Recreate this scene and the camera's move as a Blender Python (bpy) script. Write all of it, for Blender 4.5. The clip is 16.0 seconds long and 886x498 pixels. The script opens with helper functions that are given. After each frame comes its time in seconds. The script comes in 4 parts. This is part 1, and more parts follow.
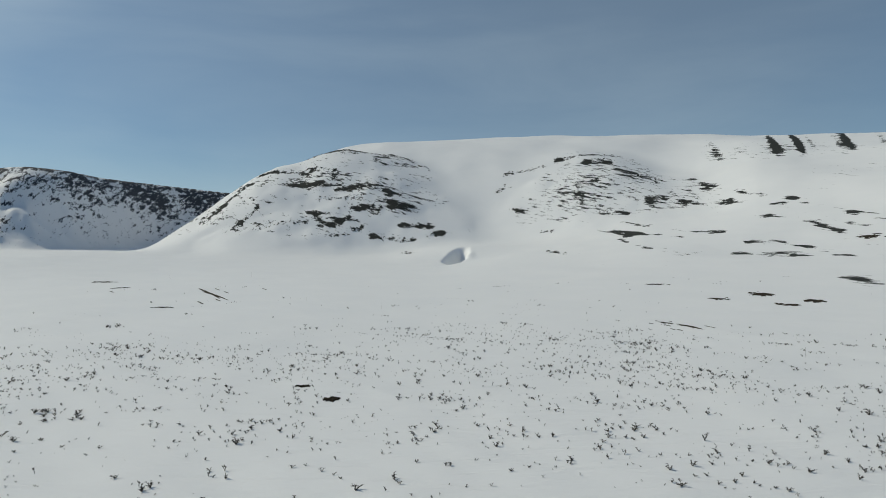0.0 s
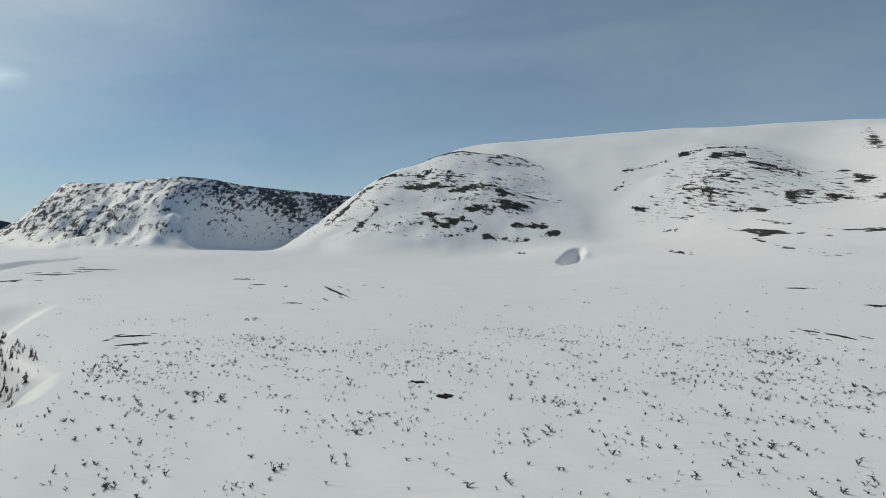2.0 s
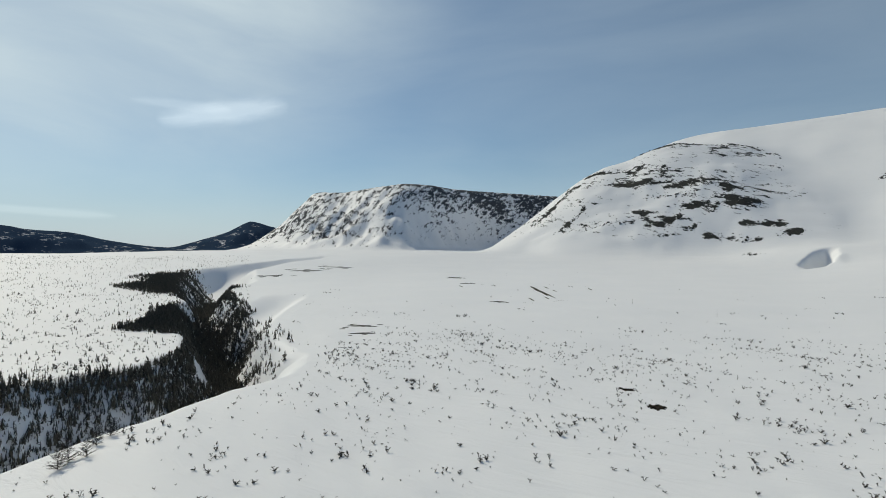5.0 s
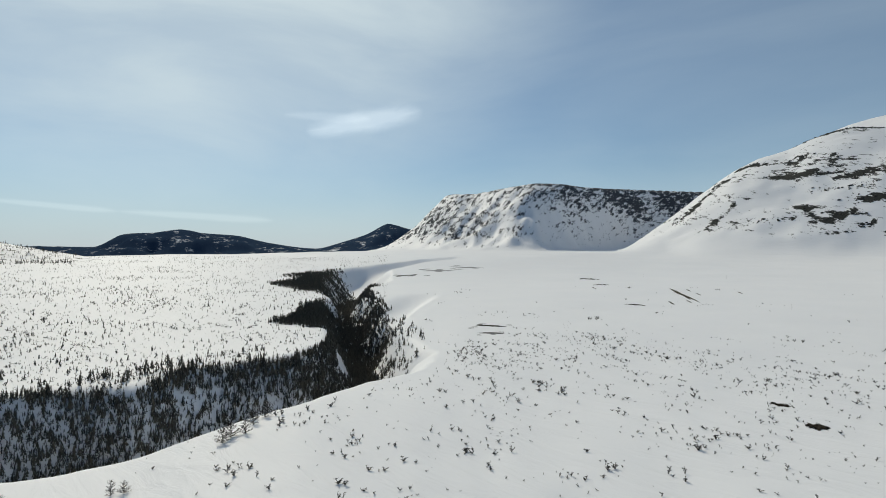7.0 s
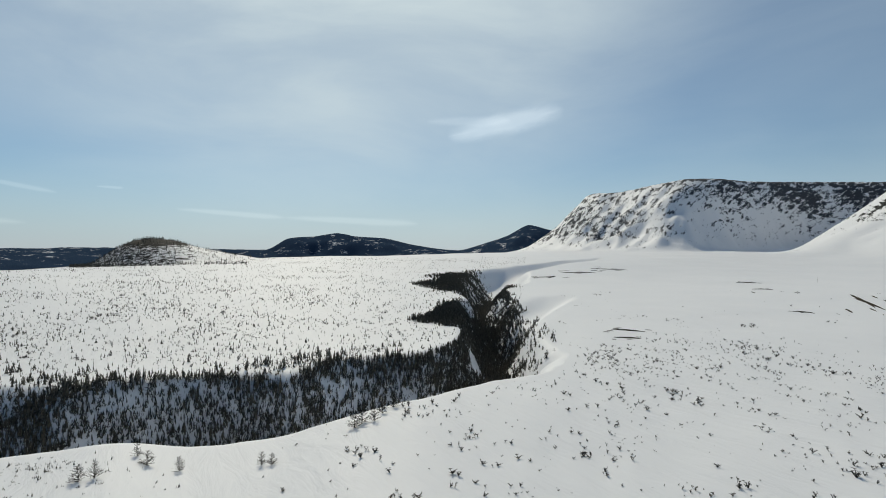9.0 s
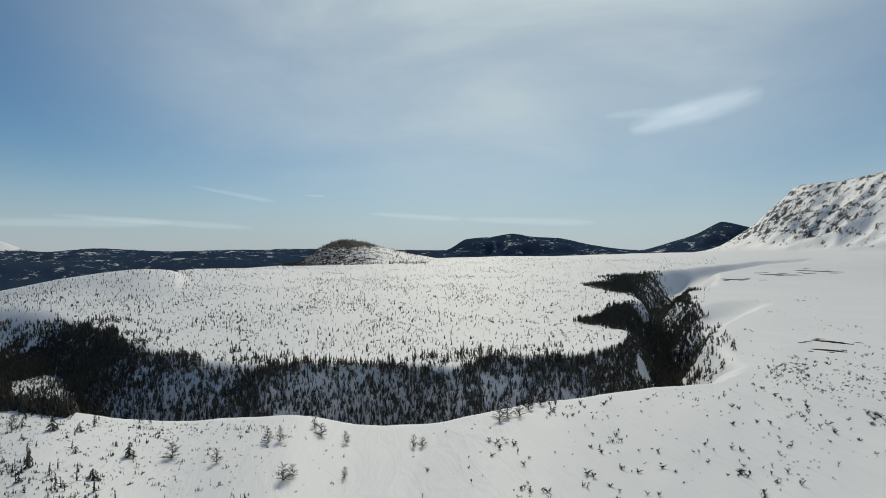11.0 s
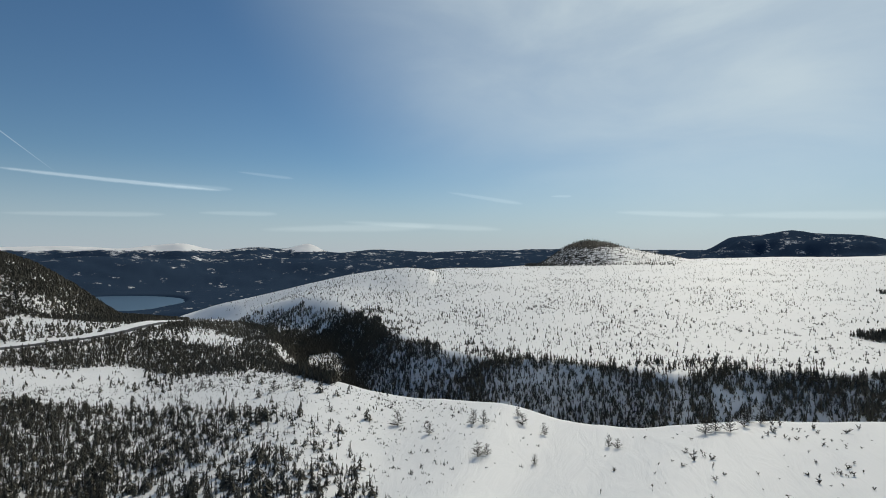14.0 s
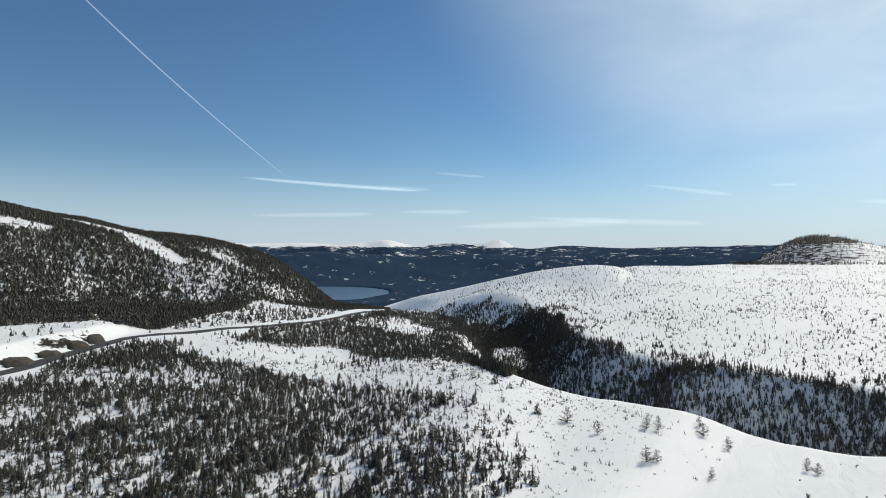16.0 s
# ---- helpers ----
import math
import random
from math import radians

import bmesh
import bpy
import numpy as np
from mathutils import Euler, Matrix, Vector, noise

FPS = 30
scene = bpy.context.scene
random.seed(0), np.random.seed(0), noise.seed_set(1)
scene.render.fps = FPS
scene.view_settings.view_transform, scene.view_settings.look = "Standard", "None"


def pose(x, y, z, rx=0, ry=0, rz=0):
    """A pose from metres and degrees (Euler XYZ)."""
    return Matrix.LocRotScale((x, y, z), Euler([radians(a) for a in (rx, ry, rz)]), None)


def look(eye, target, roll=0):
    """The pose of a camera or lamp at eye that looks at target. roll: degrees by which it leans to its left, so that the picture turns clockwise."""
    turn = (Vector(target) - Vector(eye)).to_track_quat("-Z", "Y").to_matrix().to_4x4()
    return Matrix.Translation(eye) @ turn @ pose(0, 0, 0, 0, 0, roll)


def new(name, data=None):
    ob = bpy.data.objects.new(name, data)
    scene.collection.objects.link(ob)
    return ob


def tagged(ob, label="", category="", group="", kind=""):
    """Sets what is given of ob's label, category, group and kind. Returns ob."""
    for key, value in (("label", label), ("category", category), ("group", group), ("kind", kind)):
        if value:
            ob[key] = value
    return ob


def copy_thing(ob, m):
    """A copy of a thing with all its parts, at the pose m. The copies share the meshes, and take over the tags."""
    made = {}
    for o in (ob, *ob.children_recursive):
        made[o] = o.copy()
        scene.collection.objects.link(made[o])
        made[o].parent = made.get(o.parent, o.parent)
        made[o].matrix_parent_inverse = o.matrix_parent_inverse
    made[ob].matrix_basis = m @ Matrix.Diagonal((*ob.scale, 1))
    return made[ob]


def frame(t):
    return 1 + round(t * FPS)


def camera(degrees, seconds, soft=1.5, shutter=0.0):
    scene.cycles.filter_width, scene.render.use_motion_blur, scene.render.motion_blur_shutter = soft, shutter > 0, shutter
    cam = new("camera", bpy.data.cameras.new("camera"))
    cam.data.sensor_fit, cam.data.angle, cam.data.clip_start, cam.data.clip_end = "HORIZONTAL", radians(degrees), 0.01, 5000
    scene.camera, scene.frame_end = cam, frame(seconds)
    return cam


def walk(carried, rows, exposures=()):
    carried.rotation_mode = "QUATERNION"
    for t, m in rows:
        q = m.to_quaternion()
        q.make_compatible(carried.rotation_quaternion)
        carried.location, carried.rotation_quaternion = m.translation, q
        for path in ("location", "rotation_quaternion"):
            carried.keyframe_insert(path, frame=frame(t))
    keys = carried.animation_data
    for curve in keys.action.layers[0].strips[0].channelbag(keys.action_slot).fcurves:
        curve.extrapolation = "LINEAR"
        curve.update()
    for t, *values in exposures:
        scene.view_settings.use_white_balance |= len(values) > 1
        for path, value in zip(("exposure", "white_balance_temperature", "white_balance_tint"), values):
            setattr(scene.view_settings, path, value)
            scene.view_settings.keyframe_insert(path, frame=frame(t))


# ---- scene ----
cam = camera(77.5, 16.0, soft=0.9)
METRES, EYE, TILT, LEAN, TURN = 37.0, 40.0, 0.5, 0.0, 0.0
ROWS = [
    (0.0, 0.0, 0.0, 0.0, 0.0, 0.0, -0.0),
    (0.5, 0.002, -0.0006, -0.0001, 3.27, -0.01, 0.01),
    (1.0, 0.0047, -0.0001, -0.0011, 6.27, -0.0, -0.0),
    (1.5, 0.0065, 0.0, -0.0009, 8.87, 0.01, 0.01),
    (2.0, 0.0086, -0.0002, -0.0008, 11.73, 0.02, 0.01),
    (2.5, 0.0106, 0.0007, -0.0012, 15.0, 0.03, 0.0),
    (3.0, 0.0129, 0.0003, -0.0014, 18.82, 0.03, -0.02),
    (3.5, 0.0157, 0.0006, -0.0007, 22.76, 0.02, -0.03),
    (4.0, 0.0191, 0.0019, -0.0022, 25.98, 0.05, -0.04),
    (6.5, 0.046, 0.0014, -0.0005, 43.52, 0.09, 0.07),
    (7.0, 0.0676, 0.0087, -0.0004, 46.47, 0.13, 0.13),
    (7.5, 0.0949, 0.0188, -0.0003, 49.21, 0.18, 0.2),
    (8.0, 0.1272, 0.0325, -0.0012, 52.06, 0.27, 0.23),
    (8.5, 0.1642, 0.051, -0.0012, 55.73, 0.31, 0.29),
    (9.0, 0.2063, 0.0752, -0.0018, 61.04, 0.34, 0.34),
    (9.5, 0.2494, 0.1057, -0.0024, 67.06, 0.36, 0.37),
    (12.0, 0.4524, 0.3124, 0.0023, 85.86, 0.58, 0.5),
    (12.5, 0.4905, 0.3647, 0.0054, 90.02, 0.63, 0.5),
    (13.0, 0.5264, 0.4151, 0.0064, 94.5, 0.71, 0.5),
    (13.5, 0.5584, 0.4694, 0.0104, 99.46, 0.7, 0.48),
    (14.0, 0.5866, 0.5238, 0.0125, 104.46, 0.71, 0.46),
    (14.5, 0.61, 0.5747, 0.0187, 109.23, 0.64, 0.43),
    (15.0, 0.6271, 0.6219, 0.0213, 113.64, 0.61, 0.43),
    (15.5, 0.6417, 0.6625, 0.0275, 118.32, 0.51, 0.28),
    (16.0, 0.6496, 0.6915, 0.0292, 124.04, 0.42, 0.21),
]
walk(cam, [(t, pose(0, 0, EYE, TILT, LEAN, TURN) @ pose(METRES * x, METRES * y, METRES * z, 90 + pitch, roll, yaw)) for t, x, y, z, yaw, pitch, roll in ROWS],
     [(0.0, -0.17, 7200, 3), (7.0, -0.01, 7350, 5), (9.5, -0.12, 7350, 5), (12.5, -0.27, 7300, 5), (14.5, 0.0, 7250, 6), (16.0, 0.3, 7100, 6)])

# ---- light: clear spring sky, sun ahead of the valley ----
SUN_AZ, SUN_EL = 77.0, 40.0          # degrees left of the first view, degrees up
world = bpy.data.worlds.new("sky")
scene.world = world
world.use_nodes = True
wn, wl = world.node_tree.nodes, world.node_tree.links
wn.clear()
w_out = wn.new("ShaderNodeOutputWorld")
w_bg = wn.new("ShaderNodeBackground")
w_sky = wn.new("ShaderNodeTexSky")
w_sky.sky_type, w_sky.sun_disc = "NISHITA", False
w_sky.sun_elevation, w_sky.sun_rotation = radians(SUN_EL), radians(-SUN_AZ)
w_sky.altitude, w_sky.air_density, w_sky.dust_density, w_sky.ozone_density = 1000, 1.0, 0.02, 4.0
w_bg.inputs["Strength"].default_value = 0.076
wl.new(w_bg.outputs[0], w_out.inputs["Surface"])
# thin cirrus veil, thickest round the sun, and pale air near the horizon
w_dir = wn.new("ShaderNodeTexCoord").outputs["Generated"]


def w_math(op, a, b=0.0, clamp=False):
    m = wn.new("ShaderNodeMath")
    m.operation, m.use_clamp = op, clamp
    for i, v in enumerate((a, b)):
        if isinstance(v, (int, float)):
            m.inputs[i].default_value = v
        else:
            wl.new(v, m.inputs[i])
    return m.outputs[0]


def w_range(v, a, b, c, d):
    m = wn.new("ShaderNodeMapRange")
    m.interpolation_type = "SMOOTHSTEP"
    for i, k in enumerate((a, b, c, d)):
        m.inputs[i + 1].default_value = k
    wl.new(v, m.inputs[0])
    return m.outputs[0]


def w_toward(az, el):
    m = wn.new("ShaderNodeVectorMath")
    m.operation = "DOT_PRODUCT"
    wl.new(w_dir, m.inputs[0])
    m.inputs[1].default_value = (-math.sin(radians(az)) * math.cos(radians(el)), math.cos(radians(az)) * math.cos(radians(el)), math.sin(radians(el)))
    return m.outputs["Value"]


w_map = wn.new("ShaderNodeMapping")
w_map.inputs["Rotation"].default_value, w_map.inputs["Scale"].default_value = (0.25, 0.35, 0.3), (1.5, 2.2, 6.5)
wl.new(w_dir, w_map.inputs["Vector"])
w_noise = wn.new("ShaderNodeTexNoise")
w_noise.inputs["Scale"].default_value, w_noise.inputs["Detail"].default_value, w_noise.inputs["Roughness"].default_value = 1.1, 7, 0.55
w_noise.inputs["Distortion"].default_value = 0.4
wl.new(w_map.outputs[0], w_noise.inputs["Vector"])
w_cirrus = w_range(w_noise.outputs["Fac"], 0.3, 0.75, 0.62, 0.95)
w_glow = w_range(w_toward(78, 39), 0.70, 0.99, 0.0, 0.85)
w_height = wn.new("ShaderNodeSeparateXYZ")
wl.new(w_dir, w_height.inputs[0])
w_low = w_range(w_height.outputs["Z"], -0.02, 0.17, 0.8, 0.0)
w_veil = w_math("MULTIPLY", w_glow, w_cirrus)
w_thin = w_range(w_toward(10, 15), 0.05, 0.9, 0.0, 0.27)
w_veil = w_math("ADD", w_veil, w_math("MULTIPLY", w_cirrus, w_thin), True)
w_mix = wn.new("ShaderNodeMix")
w_mix.data_type = "RGBA"
w_mix.inputs[7].default_value = (8.6, 10.3, 12.0, 1)
wl.new(w_veil, w_mix.inputs[0])
w_hue = wn.new("ShaderNodeHueSaturation")
w_hue.inputs["Saturation"].default_value = 1.15
wl.new(w_sky.outputs[0], w_hue.inputs["Color"])
w_air = wn.new("ShaderNodeMix")
w_air.data_type = "RGBA"
w_air.inputs[7].default_value = (4.7, 6.1, 8.7, 1)
wl.new(w_low, w_air.inputs[0])
wl.new(w_hue.outputs[0], w_air.inputs[6])
wl.new(w_air.outputs[2], w_mix.inputs[6])
wl.new(w_mix.outputs[2], w_bg.inputs["Color"])
sun = new("sun", bpy.data.lights.new("sun", "SUN"))
sun.data.energy, sun.data.angle, sun.data.color = 2.42, radians(0.6), (1.0, 0.95, 0.87)
a, e = radians(SUN_AZ), radians(SUN_EL)
sun.matrix_world = look((-900 * math.sin(a), 900 * math.cos(a), 900), (-900 * math.sin(a) + math.sin(a) * math.cos(e), 900 * math.cos(a) - math.cos(a) * math.cos(e), 900 - math.sin(e)))


# ---- materials ----
def material(name):
    m = bpy.data.materials.new(name)
    m.use_nodes = True
    n, l = m.node_tree.nodes, m.node_tree.links
    return m, n, l, n["Principled BSDF"]


def noise_node(n, l, scale, detail=6, rough=0.6, vec=None, dist=0.0):
    t = n.new("ShaderNodeTexNoise")
    t.inputs["Scale"].default_value, t.inputs["Detail"].default_value = scale, detail
    t.inputs["Roughness"].default_value, t.inputs["Distortion"].default_value = rough, dist
    if vec is not None:
        l.new(vec, t.inputs["Vector"])
    return t.outputs["Fac"]


def math_node(n, l, op, a, b=None, clamp=False):
    m = n.new("ShaderNodeMath")
    m.operation, m.use_clamp = op, clamp
    for i, v in enumerate((a, b)):
        if v is None:
            continue
        if isinstance(v, (int, float)):
            m.inputs[i].default_value = v
        else:
            l.new(v, m.inputs[i])
    return m.outputs[0]


def ramp_node(n, l, fac, stops):
    r = n.new("ShaderNodeValToRGB")
    while len(r.color_ramp.elements) < len(stops):
        r.color_ramp.elements.new(0.5)
    for el, (p, c) in zip(r.color_ramp.elements, stops):
        el.position, el.color = p, (*c, 1) if len(c) == 3 else c
    l.new(fac, r.inputs[0])
    return r.outputs[0]


def mix_node(n, l, fac, a, b):
    m = n.new("ShaderNodeMix")
    m.data_type = "RGBA"
    for s, v in ((m.inputs[0], fac), (m.inputs[6], a), (m.inputs[7], b)):
        if isinstance(v, (int, float)):
            s.default_value = v
        elif isinstance(v, tuple):
            s.default_value = (*v, 1)
        else:
            l.new(v, s)
    return m.outputs[2]


def attribute_node(n, name):
    t = n.new("ShaderNodeAttribute")
    t.attribute_name = name
    return t


def mapped(n, l, vec, scale):
    m = n.new("ShaderNodeMapping")
    m.inputs["Scale"].default_value = scale
    l.new(vec, m.inputs["Vector"])
    return m.outputs[0]


SNOW_A, SNOW_B = (0.80, 0.81, 0.82), (0.86, 0.86, 0.86)


def terrain_material(name, rock_dark, rock_light, fine, bump=0.35, edges=(0.98, 1.03), gloss=0.2):
    """Wind-packed snow with bare ground where the 'bare' attribute is high; 'strata' runs along the slope and up it."""
    m, n, l, p = material(name)
    co = n.new("ShaderNodeTexCoord").outputs["Object"]
    bare, strata = attribute_node(n, "bare").outputs["Fac"], attribute_node(n, "strata").outputs["Vector"]
    big = noise_node(n, l, 0.02, 4, 0.5, co)
    drift = noise_node(n, l, 1.0, 8, 0.62, mapped(n, l, co, (0.06, 0.19, 0.1)), 0.8)
    snow = mix_node(n, l, big, SNOW_A, SNOW_B)
    patch = noise_node(n, l, 1.0, 9, 0.68, mapped(n, l, strata, fine))
    speck = noise_node(n, l, 1.0, 4, 0.6, mapped(n, l, strata, tuple(5 * v for v in fine)))
    lump = math_node(n, l, "ADD", math_node(n, l, "MULTIPLY", patch, 0.78), math_node(n, l, "MULTIPLY", speck, 0.22))
    cover = math_node(n, l, "ADD", lump, bare)
    edge = n.new("ShaderNodeMapRange")
    edge.inputs[1].default_value, edge.inputs[2].default_value = edges
    l.new(cover, edge.inputs[0])
    mask = edge.outputs[0]
    rock = mix_node(n, l, ramp_node(n, l, noise_node(n, l, 0.5, 6, 0.7, co), ((0.35, (0, 0, 0)), (0.65, (1, 1, 1)))), rock_dark, rock_light)
    l.new(mix_node(n, l, mask, snow, rock), p.inputs["Base Color"])
    l.new(ramp_node(n, l, mask, ((0, (0.62, 0.62, 0.62)), (1, (0.9, 0.9, 0.9)))), p.inputs["Roughness"])
    p.inputs["Specular IOR Level"].default_value = gloss
    b = n.new("ShaderNodeBump")
    b.inputs["Strength"].default_value, b.inputs["Distance"].default_value = bump, 0.6
    l.new(math_node(n, l, "ADD", drift, math_node(n, l, "MULTIPLY", mask, speck)), b.inputs["Height"])
    l.new(b.outputs[0], p.inputs["Normal"])
    return m


MAT_GROUND = terrain_material("snow_ground", (0.017, 0.015, 0.013), (0.048, 0.042, 0.033), (0.10, 0.35, 0.35), 0.7)
MAT_MASSIF = terrain_material("snow_massif", (0.016, 0.018, 0.017), (0.046, 0.048, 0.042), (0.06, 0.15, 0.13), 0.8, (0.985, 1.015))
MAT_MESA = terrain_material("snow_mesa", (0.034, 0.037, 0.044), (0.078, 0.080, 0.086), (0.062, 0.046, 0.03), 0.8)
# far forest: blue distance haze is painted into both base colours
MAT_FAR_HAZE = terrain_material("snow_far_hills_hazed", (0.020, 0.038, 0.068), (0.042, 0.068, 0.108), (0.013, 0.03, 0.13), 0.1, (0.95, 1.05), 0.0)


def plain_material(name, dark, light, scale, rough=0.85, bump=0.2, vary=True):
    m, n, l, p = material(name)
    co = n.new("ShaderNodeTexCoord").outputs["Object"]
    fac = noise_node(n, l, scale, 6, 0.65, co)
    if vary:
        geo = n.new("ShaderNodeNewGeometry").outputs["Random Per Island"]
        fac = math_node(n, l, "ADD", math_node(n, l, "MULTIPLY", fac, 0.5), math_node(n, l, "MULTIPLY", geo, 0.5))
    l.new(mix_node(n, l, ramp_node(n, l, fac, ((0.3, (0, 0, 0)), (0.7, (1, 1, 1)))), dark, light), p.inputs["Base Color"])
    p.inputs["Roughness"].default_value = rough
    p.inputs["Specular IOR Level"].default_value = 0.2
    b = n.new("ShaderNodeBump")
    b.inputs["Strength"].default_value, b.inputs["Distance"].default_value = bump, 0.05
    l.new(fac, b.inputs["Height"])
    l.new(b.outputs[0], p.inputs["Normal"])
    return m


MAT_NEEDLES = plain_material("spruce_needles", (0.055, 0.052, 0.042), (0.125, 0.115, 0.09), 3.0)
MAT_DWARF = plain_material("dwarf_needles", (0.04, 0.041, 0.035), (0.11, 0.105, 0.088), 3.0)
MAT_BARK = plain_material("grey_bark", (0.05, 0.042, 0.034), (0.13, 0.115, 0.10), 6.0)
MAT_TWIG = plain_material("larch_twigs", (0.03, 0.026, 0.021), (0.075, 0.066, 0.055), 6.0)
MAT_SHRUB = plain_material("larch_shrub_twigs", (0.045, 0.041, 0.035), (0.105, 0.096, 0.085), 6.0)
MAT_ROCK = plain_material("lichened_rock", (0.020, 0.020, 0.019), (0.085, 0.080, 0.068), 0.35, 0.9, 0.7)
MAT_ASPHALT = plain_material("asphalt", (0.04, 0.042, 0.045), (0.075, 0.075, 0.078), 1.2, 0.8, 0.2, False)
MAT_GRAVEL = plain_material("dark_gravel", (0.045, 0.040, 0.034), (0.11, 0.10, 0.085), 0.7, 0.95, 0.8, False)
MAT_WATER, n_, l_, p_ = material("lake_water")
p_.inputs["Base Color"].default_value, p_.inputs["Roughness"].default_value = (0.07, 0.11, 0.15, 1), 0.3
MAT_SNOW = plain_material("packed_snow", SNOW_A, SNOW_B, 0.3, 0.6, 0.3, False)


# ---- shape of the land ----
def hashed(i, j, seed):
    h = (i.astype(np.int64) * 374761393 + j.astype(np.int64) * 668265263 + seed * 974634211) & 0xFFFFFFFF
    h = ((h ^ (h >> 13)) * 1274126177) & 0xFFFFFFFF
    return ((h ^ (h >> 16)) & 0xFFFFFF) / float(0xFFFFFF)


def value_noise(x, y, seed=0):
    """Smooth noise between -1 and 1."""
    i, j = np.floor(x), np.floor(y)
    u, v = x - i, y - j
    u, v = u * u * u * (u * (6 * u - 15) + 10), v * v * v * (v * (6 * v - 15) + 10)
    a, b = hashed(i, j, seed), hashed(i + 1, j, seed)
    c, d = hashed(i, j + 1, seed), hashed(i + 1, j + 1, seed)
    return 2 * ((a * (1 - u) + b * u) * (1 - v) + (c * (1 - u) + d * u) * v) - 1


def fbm(x, y, size, octaves=4, seed=0, gain=0.5):
    total, amp, norm = 0.0, 1.0, 0.0
    for k in range(octaves):
        total = total + amp * value_noise(x / size + 17.3 * k, y / size - 9.1 * k, seed + k)
        norm, amp, size = norm + amp, amp * gain, size * 0.5
    return total / norm


def smooth(a, b, x):
    s = np.clip((x - a) / (b - a), 0, 1)
    return s * s * (3 - 2 * s)


def soft_max(a, b, k):
    h = np.clip(0.5 + 0.5 * (a - b) / k, 0, 1)
    return b * (1 - h) + a * h + k * h * (1 - h)


def wrapped(th):
    """Degrees to the left of the first view, from -110 to 250."""
    return (th + 110.0) % 360.0 - 110.0


def column(th, table, k):
    """Column k of a table of rows that begin with an azimuth, eased between rows."""
    t = np.array(sorted(table))
    xs, ys = t[:, 0], t[:, k]
    m = np.gradient(ys, xs)
    i = np.clip(np.searchsorted(xs, th) - 1, 0, len(xs) - 2)
    h = xs[i + 1] - xs[i]
    u = np.clip((th - xs[i]) / h, 0, 1)
    lin = ys[i] + (ys[i + 1] - ys[i]) * u
    herm = (2 * u**3 - 3 * u**2 + 1) * ys[i] + (u**3 - 2 * u**2 + u) * h * m[i] + (3 * u**2 - 2 * u**3) * ys[i + 1] + (u**3 - u**2) * h * m[i + 1]
    return 0.4 * lin + 0.6 * herm


# height of the open ground along spokes: azimuth, then metres at each of the radii
RADII = (0, 120, 250, 450, 800, 1300, 2200, 4900)
SPOKES = (
    (-110, 0, 0, 2, 5, 10, 25, 50, 60), (-60, 0, 0, 2, 9, 36, 115, 160, 160), (-20, 0, 0, 1, 6, 26, 96, 150, 160), (0, 0, 0, 0, 3, 11, 38, 55, 60),
    (20, 0, 0, 0, 3, 9, 36, 55, 60), (40, 0, 0, 0, 1, 6, 36, 60, 60), (60, 0, 2.9, -3, 0, 10, 34, 40, 0), (66, 0, 2.5, -4.4, 0.8, 12, 34, 25, -22), (76, 0, -1.8, -5, 2, 16, 35, 0, -60),
    (84, 0, -2.2, -5.6, 1.4, 15.4, 26, -23, -83),
)
SPOKES_LEFT = (
    (91, 0, 0.6, -6, 1, 15, 20, -40, -100), (103, 0, 0.0, -7, 0, 18, -10, -80, -120), (115, 0, 3.4, -5, -6, -5, -70, -100, -100), (124, 0, 2.0, -5, -18, -42, -90, -102, -100),
    (134, 0, -1, -5, -8, -60, -98, -104, -100), (146, 0, 0, 0, 0, -20, -80, -100, -100), (170, 0, 0, 0, 3, 8, 15, 20, 30), (250, 0, 0, 2, 5, 10, 25, 50, 60),
)


def open_ground(th, r):
    spokes = SPOKES + SPOKES_LEFT
    cols = np.array([column(th, spokes, k + 1) for k in range(len(RADII))])
    R = np.array(RADII, float)
    i = np.clip(np.searchsorted(R, r, side="right") - 1, 0, len(R) - 2)
    pick = np.arange(len(th))
    y0, y1 = cols[i, pick], cols[i + 1, pick]
    h = R[i + 1] - R[i]
    slope = (cols[1:] - cols[:-1]) / (R[1:] - R[:-1])[:, None]
    mid = np.concatenate([slope[:1], 0.5 * (slope[1:] + slope[:-1]), slope[-1:]])
    m0, m1 = mid[i, pick], mid[i + 1, pick]
    u = np.clip((r - R[i]) / h, 0, 1)
    return (2 * u**3 - 3 * u**2 + 1) * y0 + (u**3 - 2 * u**2 + u) * h * m0 + (3 * u**2 - 2 * u**3) * y1 + (u**3 - u**2) * h * m1


